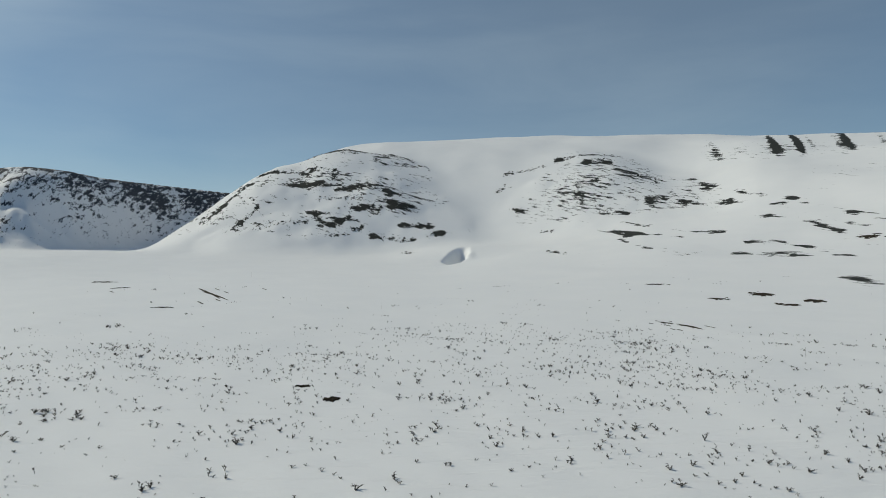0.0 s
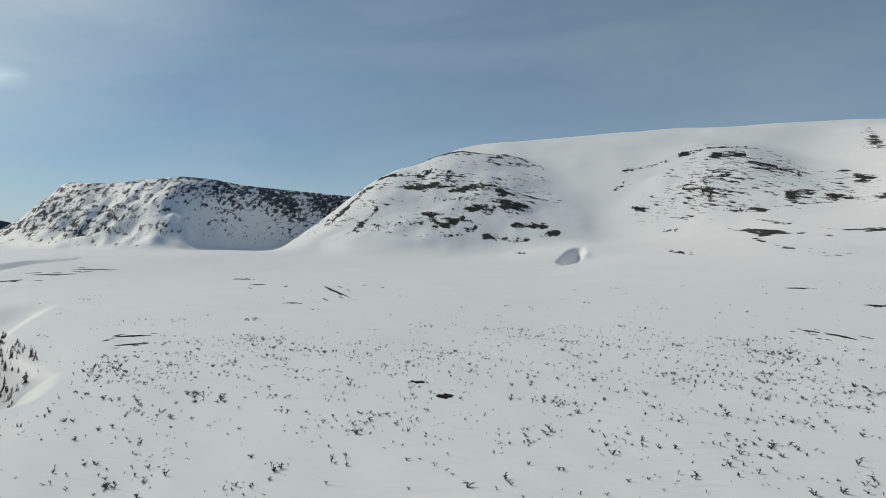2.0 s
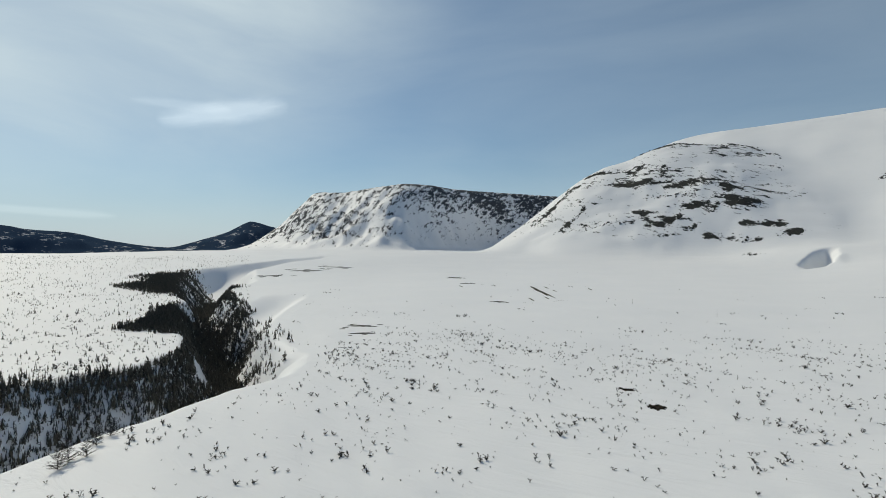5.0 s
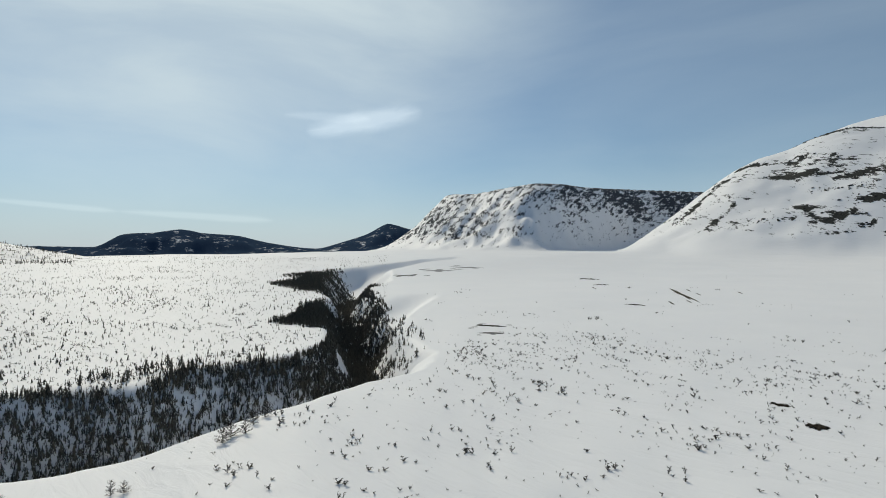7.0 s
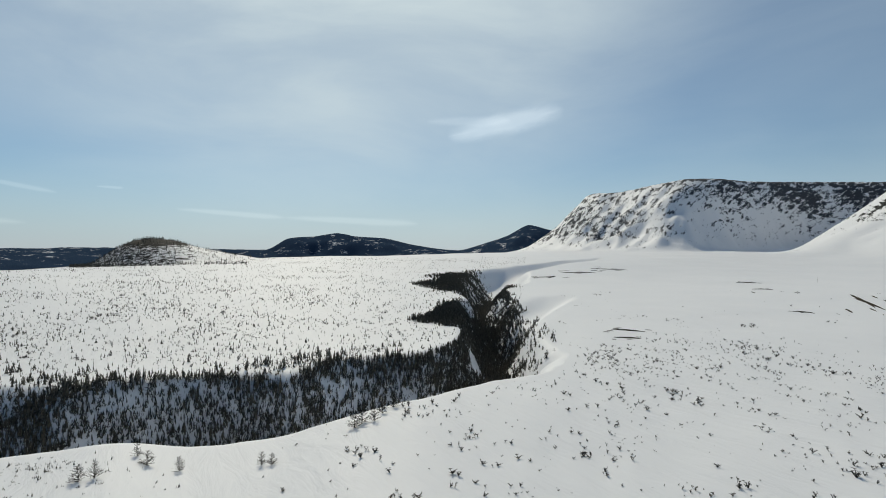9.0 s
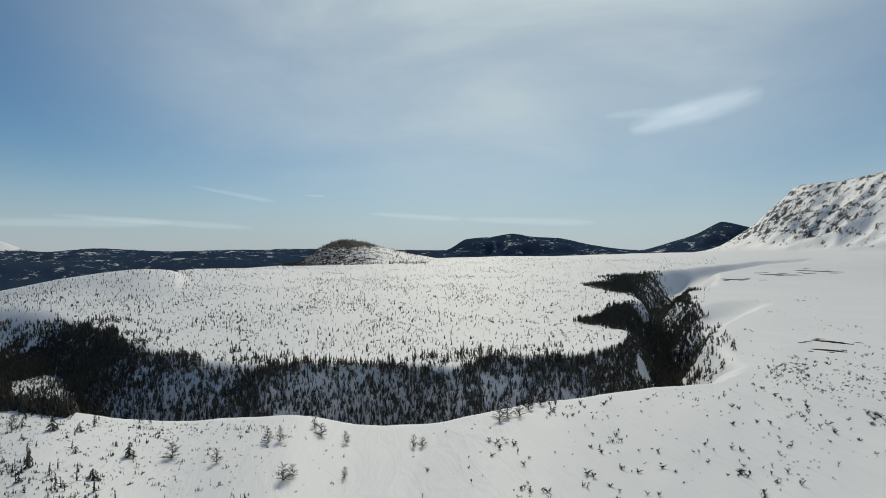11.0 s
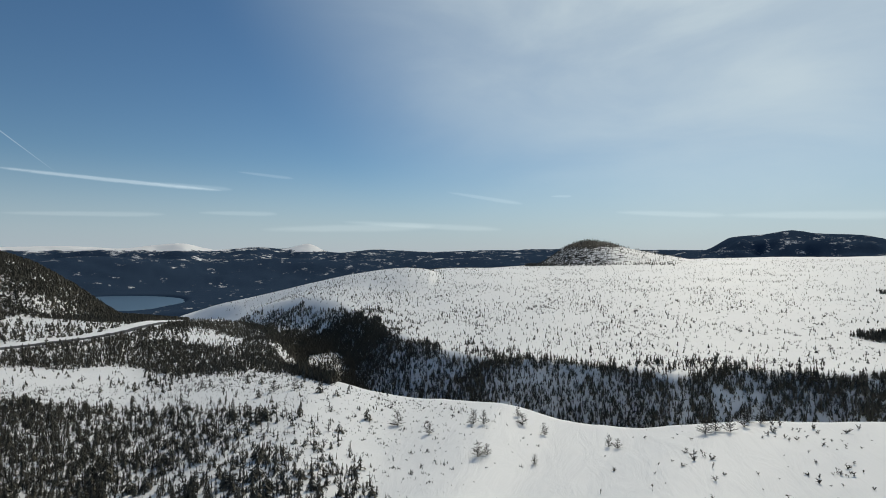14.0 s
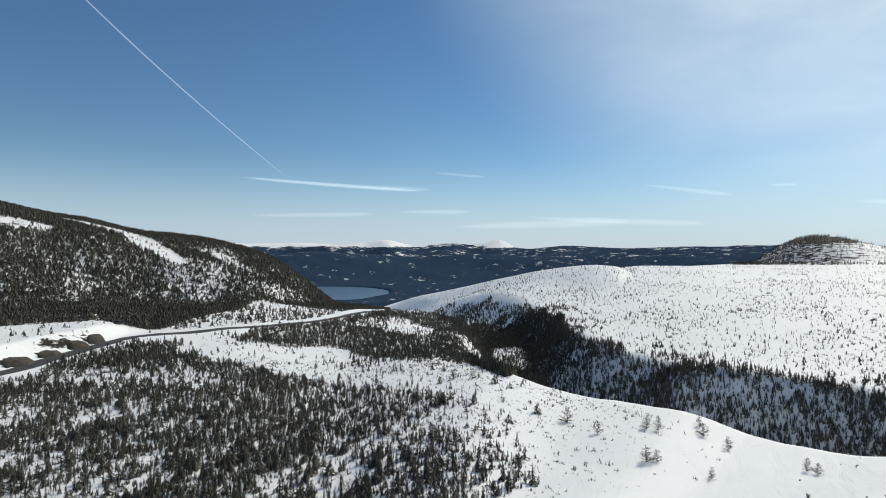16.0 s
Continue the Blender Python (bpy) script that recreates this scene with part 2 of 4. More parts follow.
# ridges: azimuth, height of the crest, distance of the crest, distance of the foot
PLATEAU = ((34, -80, 2300, 1500), (27, 60, 2300, 1500), (20, 290, 2300, 1450), (14, 410, 2300, 1400), (10.1, 468, 2300, 1350), (6.1, 496, 2300, 1260), (1.4, 510, 2300, 1210), (-5.6, 520, 2300, 1230), (-18, 508, 2300, 1250),
           (-24.6, 492, 2300, 1150), (-29.7, 454, 2250, 1000), (-35.5, 430, 2250, 950), (-38.8, 414, 2250, 900), (-60, 400, 2200, 900), (-80, 150, 2200, 1200), (-100, -60, 2200, 1500))
KNOB_WEST = ((34, -60, 1650, 1180), (30, 10, 1650, 1180), (27.3, 70, 1650, 1190), (24.5, 132, 1700, 1200), (21.5, 207, 1760, 1130), (18.9, 275, 1800, 1135), (16.8, 312, 1820, 1140), (14.2, 335, 1840, 1140), (12.6, 356, 1840, 1140),
             (10.1, 378, 1850, 1140), (7.2, 374, 1850, 1140), (4, 355, 1850, 1140), (2.5, 337, 1850, 1140), (1.1, 320, 1850, 1140), (-0.6, 292, 1850, 1140), (-3, 250, 1850, 1140), (-6, 150, 1850, 1140), (-9, 0, 1850, 1140))
KNOB_EAST = ((3, 60, 1850, 1230), (0, 190, 1850, 1230), (-3, 250, 1850, 1220), (-5.5, 276, 1850, 1210), (-7.5, 300, 1850, 1200), (-9.7, 329, 1850, 1180), (-13.6, 365, 1850, 1150), (-17.4, 350, 1850, 1120),
             (-20, 312, 1830, 1080), (-22.1, 272, 1800, 1050), (-25.5, 240, 1800, 1000), (-30, 200, 1750, 950), (-40, 140, 1700, 900), (-60, 0, 1650, 900), (-75, -80, 1600, 900))
MESA = ((58, -60, 2300, 1900), (55, 20, 2300, 1900), (51.9, 79, 2300, 1850), (49.3, 154, 2300, 1780), (47.3, 236, 2270, 1700), (46.4, 270, 2250, 1660), (43.2, 274, 2150, 1560), (39.7, 284, 2040, 1500), (37.1, 294, 2010, 1530),
        (34, 302, 2120, 1690), (32.3, 307, 2260, 1830), (28.5, 338, 2640, 2150), (24.3, 362, 3000, 2500), (21.4, 370, 3200, 2700), (12, 340, 3300, 2900), (0, -100, 3300, 2900))
WOODED_HILL = ((126, -140, 560, 330), (131, -70, 560, 330), (134.6, -19, 560, 330), (136.9, 0, 560, 330), (138.7, 14, 555, 320), (141.6, 33, 550, 310), (144.4, 43, 550, 300), (148.5, 52, 550, 290), (155.6, 58, 550, 280), (161, 64, 550, 270),
               (164.4, 71, 550, 260), (175, 84, 550, 260), (200, 90, 560, 280), (225, 40, 600, 300), (246, -60, 600, 300))
KNOLL = ((98, -60, 1150, 980), (95, 0, 1150, 980), (94, 14, 1150, 980), (92.9, 30, 1150, 980), (91.8, 46, 1150, 970), (90.4, 63, 1150, 960), (88.6, 69, 1150, 950), (86.7, 65, 1150, 940), (84.9, 54, 1150, 940), (82.5, 44, 1150, 950), (78, 24, 1150, 950), (73, -60, 1150, 950))
BLUE_RIDGE = ((88, -120, 4400, 3200), (83, 10, 4400, 3200), (79.6, 48, 4400, 3200), (78.2, 92, 4400, 3200), (76.8, 158, 4400, 3300), (74, 179, 4400, 3300), (71.8, 207, 4400, 3300), (70.3, 186, 4400, 3300), (66.7, 164, 4400, 3300),
              (64.3, 121, 4400, 3300), (61, 82, 4400, 3200), (59.1, 76, 4400, 3300), (56.6, 130, 4400, 3300), (54.3, 190, 4400, 3300), (52.2, 272, 4400, 3400), (50.2, 237, 4400, 3400), (46, 150, 4400, 3400), (38, -80, 4400, 3400))
FAR_HILLS = ((200, -80, 4700, 2600), (175, 90, 4700, 2600), (155, 110, 4700, 2500), (143.5, 88, 4700, 2450), (138.6, 100, 4700, 2400), (134.7, 84, 4700, 2400), (129.5, 124, 4700, 2400), (127, 75, 4700, 2400), (123, 100, 4700, 2500), (120.3, 88, 4700, 2500),
             (118, 128, 4700, 2500), (116.2, 65, 4700, 2500), (111.4, 82, 4700, 2400), (106, 64, 4700, 2400), (100, 75, 4700, 2400), (93, 84, 4700, 2400), (84, 78, 4700, 2400), (72, 60, 4700, 2600), (50, -80, 4700, 3000))
FRONT_HILLS = ((170, -60, 3500, 2450), (150, 20, 3500, 2450), (142, 6, 3500, 2420), (137, 24, 3450, 2420), (132, 12, 3400, 2420), (127, -2, 3500, 2450), (122, 14, 3500, 2420), (116, 4, 3600, 2420), (109, 22, 3600, 2400), (103, 10, 3500, 2400),
               (97, 30, 3600, 2400), (90, 20, 3600, 2400), (80, 10, 3600, 2500), (60, -80, 3600, 2600))
SPUR = ((98, -120, 680, 400), (102, -10, 680, 410), (104.5, 19, 690, 420), (107, 23, 700, 430), (114, 9, 800, 500), (117.6, -7, 900, 580), (121.5, -28, 1000, 680), (126.5, -58, 1150, 830), (131.6, -90, 1300, 1000), (134.5, -108, 1300, 1000), (138, -190, 1300, 1000))
# the gorge's middle line: azimuth, distance, half width, depth
GORGE = ((45, 1180, 16, 3), (49.5, 1030, 20, 7), (53.2, 930, 34, 16), (54.6, 872, 42, 33), (55.0, 720, 40, 30), (56.4, 600, 30, 24), (56.2, 470, 15, 17), (54.7, 345, 22, 22), (54.2, 270, 20, 24), (56.3, 206, 33, 31), (63, 190, 40, 32), (73, 164, 40, 32), (86.5, 170, 44, 32),
         (97, 166, 40, 30), (105, 186, 42, 30), (111, 238, 38, 27), (114, 290, 34, 22), (117, 400, 36, 20), (122, 600, 45, 20), (128, 950, 60, 18), (132, 1400, 90, 12))
ROAD = ((182, 186), (174, 192), (167.2, 200), (164.4, 211), (161, 225), (156, 250), (150.3, 258), (145.4, 272), (140.2, 296), (135.8, 328), (133.6, 360), (131.5, 410), (129, 480))


def spoke_xy(th, r):
    return -r * np.sin(np.radians(th)), r * np.cos(np.radians(th))


def near_line(x, y, pts, extra):
    """Distance to a line through pts, and extra values carried along it."""
    best = np.full(x.shape, 1e9)
    vals = [np.zeros(x.shape) for _ in extra[0]]
    for k in range(len(pts) - 1):
        (ax, ay), (bx, by) = pts[k], pts[k + 1]
        dx, dy = bx - ax, by - ay
        u = np.clip(((x - ax) * dx + (y - ay) * dy) / (dx * dx + dy * dy), 0, 1)
        d = np.hypot(x - ax - u * dx, y - ay - u * dy)
        hit = d < best
        best = np.where(hit, d, best)
        for j in range(len(vals)):
            vals[j] = np.where(hit, extra[k][j] + (extra[k + 1][j] - extra[k][j]) * u, vals[j])
    return best, vals


def eased_line(rows, n=6):
    """Rows of polar points thickened to a smooth line of xy points with their further columns."""
    a = np.array(rows, float)
    x, y = spoke_xy(a[:, 0], a[:, 1])
    q = np.column_stack([x, y, a[:, 2:]]) if a.shape[1] > 2 else np.column_stack([x, y, 0 * x])
    q = np.vstack([2 * q[0] - q[1], q, 2 * q[-1] - q[-2]])
    out = []
    for k in range(1, len(q) - 2):
        for u in np.arange(n) / n:
            p0, p1, p2, p3 = q[k - 1:k + 3]
            out.append(0.5 * (2 * p1 + (p2 - p0) * u + (2 * p0 - 5 * p1 + 4 * p2 - p3) * u**2 + (3 * p1 - p0 - 3 * p2 + p3) * u**3))
    out.append(q[-2])
    out = np.array(out)
    return [tuple(p[:2]) for p in out], [tuple(p[2:]) for p in out]


GORGE_XY, GORGE_WD = eased_line(GORGE, 4)
ROAD_XY, ROAD_W = eased_line(ROAD, 6)


# line of a wind scarp: azimuth, distance, drop
SCARP = ((46.0, 520, 0), (47.0, 470, 4), (48.6, 400, 6), (50.0, 340, 6), (51.0, 300, 4), (52.0, 270, 0))
SCARP_XY, SCARP_H = eased_line(SCARP, 4)
SCARP_SIDE = tuple((r, t) for t, r, _ in SCARP)


def own_road(th):
    return (th > 133.6) & (th < 182)


def ridge(th, r, base, table, shape=1.0, back=0.12, wobble=0.0, sunk=70.0, even=0.0):
    """A slope from a foot line up to a crest line. even: how far it is a straight ramp rather than an S."""
    zc, rc, rf = column(th, table, 1), column(th, table, 2), column(th, table, 3)
    s = (r - rf) / (rc - rf)
    s = np.clip(s + wobble * np.clip(s, 0, 1) * np.clip(1 - s, 0, 1), 0, 1)
    p = even * s + (1 - even) * (s * s * (3 - 2 * s)) ** shape
    t = [row[0] for row in table]
    zc = np.where((th > min(t)) & (th < max(t)), zc, -900)
    return base - sunk + np.maximum(zc - base + sunk, 0) * p - back * np.maximum(r - rc, 0)


def gorge_at(x, y):
    """Distance to the gorge's middle line in half widths, and its depth, both without a step between the stretches."""
    best, total, weight = np.full(x.shape, 1e9), np.zeros(x.shape), np.full(x.shape, 1e-30)
    uneven = 7 * fbm(x, y, 60, 3, 51)
    for k in range(len(GORGE_XY) - 1):
        (ax, ay), (bx, by) = GORGE_XY[k], GORGE_XY[k + 1]
        dx, dy = bx - ax, by - ay
        u = np.clip(((x - ax) * dx + (y - ay) * dy) / (dx * dx + dy * dy), 0, 1)
        wide = GORGE_WD[k][0] + (GORGE_WD[k + 1][0] - GORGE_WD[k][0]) * u
        g = (np.hypot(x - ax - u * dx, y - ay - u * dy) + uneven) / np.maximum(wide, 1)
        w = np.exp(-6 * np.clip(g, 0, 60))
        total, weight = total + w * (GORGE_WD[k][1] + (GORGE_WD[k + 1][1] - GORGE_WD[k][1]) * u), weight + w
        best = np.minimum(best, g)
    return best, total / weight


NAMES = ("ground", "mountain_massif", "mountain_mesa", "wooded_hill", "knoll", "backdrop_ridge", "backdrop_hills")


def land(x, y):
    """Height of the land, the owner of each place, and its distance to the gorge in half widths."""
    r = np.hypot(x, y)
    th = wrapped(np.degrees(np.arctan2(-x, y)))
    base = open_ground(th, r)
    far = smooth(200, 900, r)
    wind = 0.5 * fbm(0.35 * (0.8 * x - 0.6 * y), 0.6 * x + 0.8 * y, 13, 3, 7) * smooth(700, 250, r)
    base = base + 0.7 * fbm(x, y, 48, 3, 3) + wind + far * 5 * fbm(x, y, 260, 4, 5)
    rough = fbm(x, y, 170, 4, 11)
    base = soft_max(ridge(th, r, base, SPUR, 0.8, 0.12, 0.2 * rough, 20), base, 8)
    along = r * np.radians(th)
    gully = np.abs(fbm(along, r * 0.18, 80, 5, 21))
    crag = fbm(along * 0.35, r, 60, 4, 41)
    hs = [base]
    top = ridge(th, r, base, PLATEAU, 1.0, 0.0, 0.36 - 0.42 * smooth(-11, -25, th), 40, 0.5)
    knobs = soft_max(ridge(th, r, base, KNOB_WEST, 1.0, 0.05, 0.16 * rough, 40, 0.35), ridge(th, r, base, KNOB_EAST, 1.0, 0.05, 0.16 * rough, 40, 0.4), 25)
    lift = smooth(5, 50, knobs - base) * smooth(-22, 4, knobs - top)
    swell = 15 * fbm(x, y, 330, 3, 43) * smooth(10, 80, top - base) * smooth(2290, 2150, r)
    hs.append(soft_max(top, knobs, 44) + 8 * lift * crag + swell)
    mesa = ridge(th, r, base, MESA, 0.9, -0.01, 0.45 * rough + 0.25 * fbm(x, y, 60, 3, 45), 40, 0.35)
    slope = np.clip((mesa - base) / 250, 0, 1)
    hs.append(mesa - 24 * slope * (1 - slope) * gully * 2)
    hs.append(ridge(th, r, base, WOODED_HILL, 0.8, 0.2, 0.5 * rough, 30))
    hs.append(ridge(th, r, base, KNOLL, 0.7, 0.3, 0.3 * rough, 30))
    hs.append(ridge(th, r, base, BLUE_RIDGE, 0.7, 0.2, 1.0 * rough, 30))
    folds = 18 * (0.5 - np.abs(fbm(x, y, 520, 5, 33))) * smooth(2350, 2900, r) * smooth(4680, 4300, r)
    back = ridge(th, r, base, FAR_HILLS, 1.2, 0.2, 0.9 * fbm(x, y, 420, 5, 31), 30) + 7 * fbm(along, r, 150, 4, 34) * smooth(3600, 4500, r)
    front = ridge(th, r, base, FRONT_HILLS, 0.6, 0.1, 1.1 * fbm(x, y, 420, 5, 32), 30)
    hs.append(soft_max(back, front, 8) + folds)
    h, owner = hs[0], np.zeros(x.shape, int)
    for k in range(1, len(hs)):
        owner = np.where(hs[k] > h - 3, k, owner)
        h = soft_max(hs[k], h, (1, 36, 30, 8, 6, 12, 12)[k])
    owner = np.where((owner == 0) & (r > 1380) & (h < -58) & (th > 90) & (th < 170), 6, owner)
    owner = np.where((owner == 0) & (r > 480) & (th < -4) & (th > -100), 1, owner)
    g, depth = gorge_at(x, y)
    cut = 1 - smooth(0.25, 1.12, g)
    h = h - depth * cut
    # snow-roofed pit where the stream leaves the mountain
    fx, fy = spoke_xy(-1.6, 1205.0)
    px, py = spoke_xy(-1.5, 1100.0)
    qx, qy = spoke_xy(-2.75, 1095.0)
    h = h + 18 * np.exp(-((x - fx) / 120) ** 2 - ((y - fy) / 105) ** 2)
    px = px + 7 * fbm(x, y, 30, 3, 35) + 0.18 * (y - py)
    h = h - 44 * np.exp(-(((x - px) / 16) ** 2 + ((y - py) / 72) ** 2) ** 2) + 3 * np.exp(-(((x - qx) / 9) ** 2 + ((y - qy) / 40) ** 2))
    # basin of the lake
    h = np.where(r > 1500, h - 26 * smooth(1.15, 0.9, np.hypot((th - 136.5) / 6.6, (r - 1980) / 330)), h)
    # cut bank and terrace on the hill side of the road
    beyond = r - column(th, ROAD, 1)
    h = h + np.where(own_road(th), 6.5 * smooth(8, 17, beyond) * smooth(153, 159, th), 0)
    # wind scarp beside the gorge
    d, (lift_s,) = near_line(x, y, SCARP_XY, SCARP_H)
    side = th - column(r, SCARP_SIDE, 1)
    h = h - np.where((r > 180) & (r < 560), lift_s * smooth(-0.2, 1.6, side) * smooth(40, 15, d), 0)
    d, _ = near_line(x, y, ROAD_XY, ROAD_W)
    h = h + 0.45 * np.exp(-((d - 6.6) / 1.7) ** 2)
    return h, owner, g, d, th, r, lift


# rings and spokes of the sheet, closest where the view is closest
RINGS = np.concatenate([[0.02, 8], np.arange(16, 60, 4), np.arange(60, 300, 2.15), np.arange(300, 460, 3), np.arange(460, 1000, 11), np.arange(1000, 1250, 8), np.arange(1250, 2450, 13), np.arange(2450, 4950, 50)])
SPREAD = np.concatenate([np.arange(-52, 172, 0.2), np.arange(172, 308, 2.0)])


# ledges of bare rock on the mountain: azimuth and distance of both ends, half width
LEDGES_WEST = ((23.2, 1570, 19.4, 1705, 14), (21.5, 1435, 18.6, 1510, 8), (13.8, 1840, 10.7, 1840, 12), (10.7, 1840, 5.5, 1810, 12), (5.5, 1900, 1.4, 1735, 8), (18.4, 1765, 13.8, 1675, 10), (13.8, 1705, 10.7, 1645, 6),
               (16.2, 1615, 8.4, 1555, 8), (10.7, 1555, 5.5, 1525, 14), (5.5, 1525, 2.0, 1525, 10), (12.9, 1525, 8.4, 1495, 8), (10.1, 1465, 6.7, 1450, 14), (5.5, 1465, 3.2, 1465, 12), (14.0, 1465, 12.9, 1435, 9),
               (11.8, 1390, 10.1, 1405, 18), (17.8, 1405, 14.0, 1405, 6))
LEDGES_FOOT = ((10.7, 1345, 8.4, 1375, 6), (7.2, 1345, 3.2, 1330, 12), (4.0, 1390, 1.4, 1390, 12), (1.7, 1345, 0.2, 1360, 10), (4.3, 1240, 3.2, 1195, 8))
LEDGES_EAST = ((-6.5, 1675, -10.8, 1705, 9), (-11.6, 1735, -14.2, 1765, 12), (-14.7, 1690, -16.9, 1705, 18), (-14.2, 1765, -17.9, 1810, 8), (-17.7, 1615, -20.6, 1570, 14), (-14.7, 1510, -15.5, 1525, 14), (-5.6, 1585, -6.8, 1600, 10),
               (-7.1, 1480, -8.5, 1450, 9), (-13.6, 1480, -14.4, 1450, 10), (-20.6, 1435, -21.6, 1420, 10), (-23.1, 1420, -24.6, 1390, 10), (-15.8, 1375, -18.5, 1360, 8), (-9.7, 1345, -11.3, 1330, 6), (-10.8, 1075, -12.5, 998, 6))
LEDGES_SLOPE = ((-24.1, 1600, -26.5, 1495, 9), (-25.5, 1495, -28.8, 1405, 8), (-28.8, 1390, -33.1, 1300, 7), (-26.9, 1375, -32.2, 1270, 8), (-33.5, 1270, -38.8, 1120, 10), (-29.2, 1225, -34.3, 1135, 10), (-33.9, 1135, -35.9, 1045, 8),
                (-35.5, 1135, -37.8, 1075, 6), (-16.1, 1270, -20.0, 1135, 12), (-17.9, 1300, -20.3, 1240, 8), (-21.1, 1135, -23.6, 1075, 6), (-22.6, 1165, -26.5, 1105, 10))
LEDGES_LOW = ((-17.7, 1120, -20.5, 968, 6), (-22.1, 956, -24.1, 902, 14), (-29.0, 992, -30.1, 986, 12), (-31.0, 1000, -35.5, 896, 9), (-28.3, 896, -30.5, 854, 9), (-31.2, 902, -33.1, 866, 12), (-34.3, 860, -38.8, 842, 10),
              (-36.2, 638, -38.5, 566, 10))
LEDGES = LEDGES_WEST + LEDGES_FOOT + LEDGES_EAST + LEDGES_SLOPE + LEDGES_LOW


def ledge_cover(x, y):
    """1 on the ledges, falling away over their half width, broken up along them."""
    best = np.zeros(x.shape)
    off = 16 * fbm(x, y, 45, 3, 68)
    for t0, r0, t1, r1, w in LEDGES:
        d, _ = near_line(x, y, [spoke_xy(t0, r0), spoke_xy(t1, r1)], [(0,), (0,)])
        best = np.maximum(best, np.exp(-((d + off * w / 14) / ((1.35 if t0 > -15 else 2.3) * w)) ** 2))
    return best * (0.72 + 0.55 * fbm(x, y, 38, 3, 69))


def along_slope(th, r):
    return r * np.radians(th)


def bare_cover(x, y, z, own, g, d_road, th, r, lift):
    """How readily the ground under the snow shows, from 0 to 1."""
    b = np.full(x.shape, 0.12)
    patchy = fbm(x, y, 130, 3, 61)
    wide = fbm(x, y, 300, 3, 62)
    swept = smooth(-5, -15, th) * smooth(480, 800, r) * smooth(2100, 1500, r)
    b = b + np.where(own == 0, swept * (0.33 + 0.09 * wide), 0)
    band = fbm(along_slope(th, r), z * 6, 160, 3, 63)
    east_side = smooth(-2, -8, th)
    ribs = smooth(-23, -28, th) * smooth(270, 330, z) * smooth(450, 420, z) * (0.16 + 0.52 * np.maximum(fbm(2200 * np.radians(th) - 0.3 * z, z * 0.12, 22, 2, 66), 0))
    rocky = np.zeros(x.shape)
    rocky[own == 1] = ledge_cover(x[own == 1], y[own == 1])
    scatter = lift * (0.262 + 0.05 * patchy + (0.10 - 0.06 * east_side) * band) * (1 - 0.2 * swept) + swept * (1 - 0.6 * lift) * (0.19 + 0.11 * wide)
    b = np.where(own == 1, 0.15 + np.maximum(scatter, 0.50 * rocky) + 0.10 * rocky * lift + ribs, b)
    b = np.where(own == 2, 0.474 + 0.06 * patchy + smooth(39.5, 36.5, th) * (0.11 * smooth(150, 270, z) - 0.05) - 0.06 * smooth(120, 60, z), b)
    b = np.where(own == 3, 0.40 + 0.12 * patchy, b)
    b = np.where(own == 4, 0.43 + 0.09 * smooth(84, 90, th) + 0.16 * smooth(50, 62, z), b)
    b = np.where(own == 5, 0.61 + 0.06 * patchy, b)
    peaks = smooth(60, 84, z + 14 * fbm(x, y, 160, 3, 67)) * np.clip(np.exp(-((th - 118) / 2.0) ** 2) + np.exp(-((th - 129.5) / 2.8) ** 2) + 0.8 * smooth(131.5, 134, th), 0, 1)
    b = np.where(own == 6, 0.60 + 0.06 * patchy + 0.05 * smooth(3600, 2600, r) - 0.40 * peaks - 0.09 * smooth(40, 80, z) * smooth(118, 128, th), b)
    b = b + np.where(own == 0, 0.55 * smooth(-55, -80, z) * smooth(1330, 1450, r), 0)
    beyond = r - column(th, ROAD, 1)
    cut = smooth(8, 10, beyond) * smooth(17, 15, beyond) * smooth(156.5, 158.5, th) * smooth(182, 178, th)
    b = np.maximum(b, cut * (0.42 + 0.2 * fbm(x, y, 14, 2, 64)))
    return b


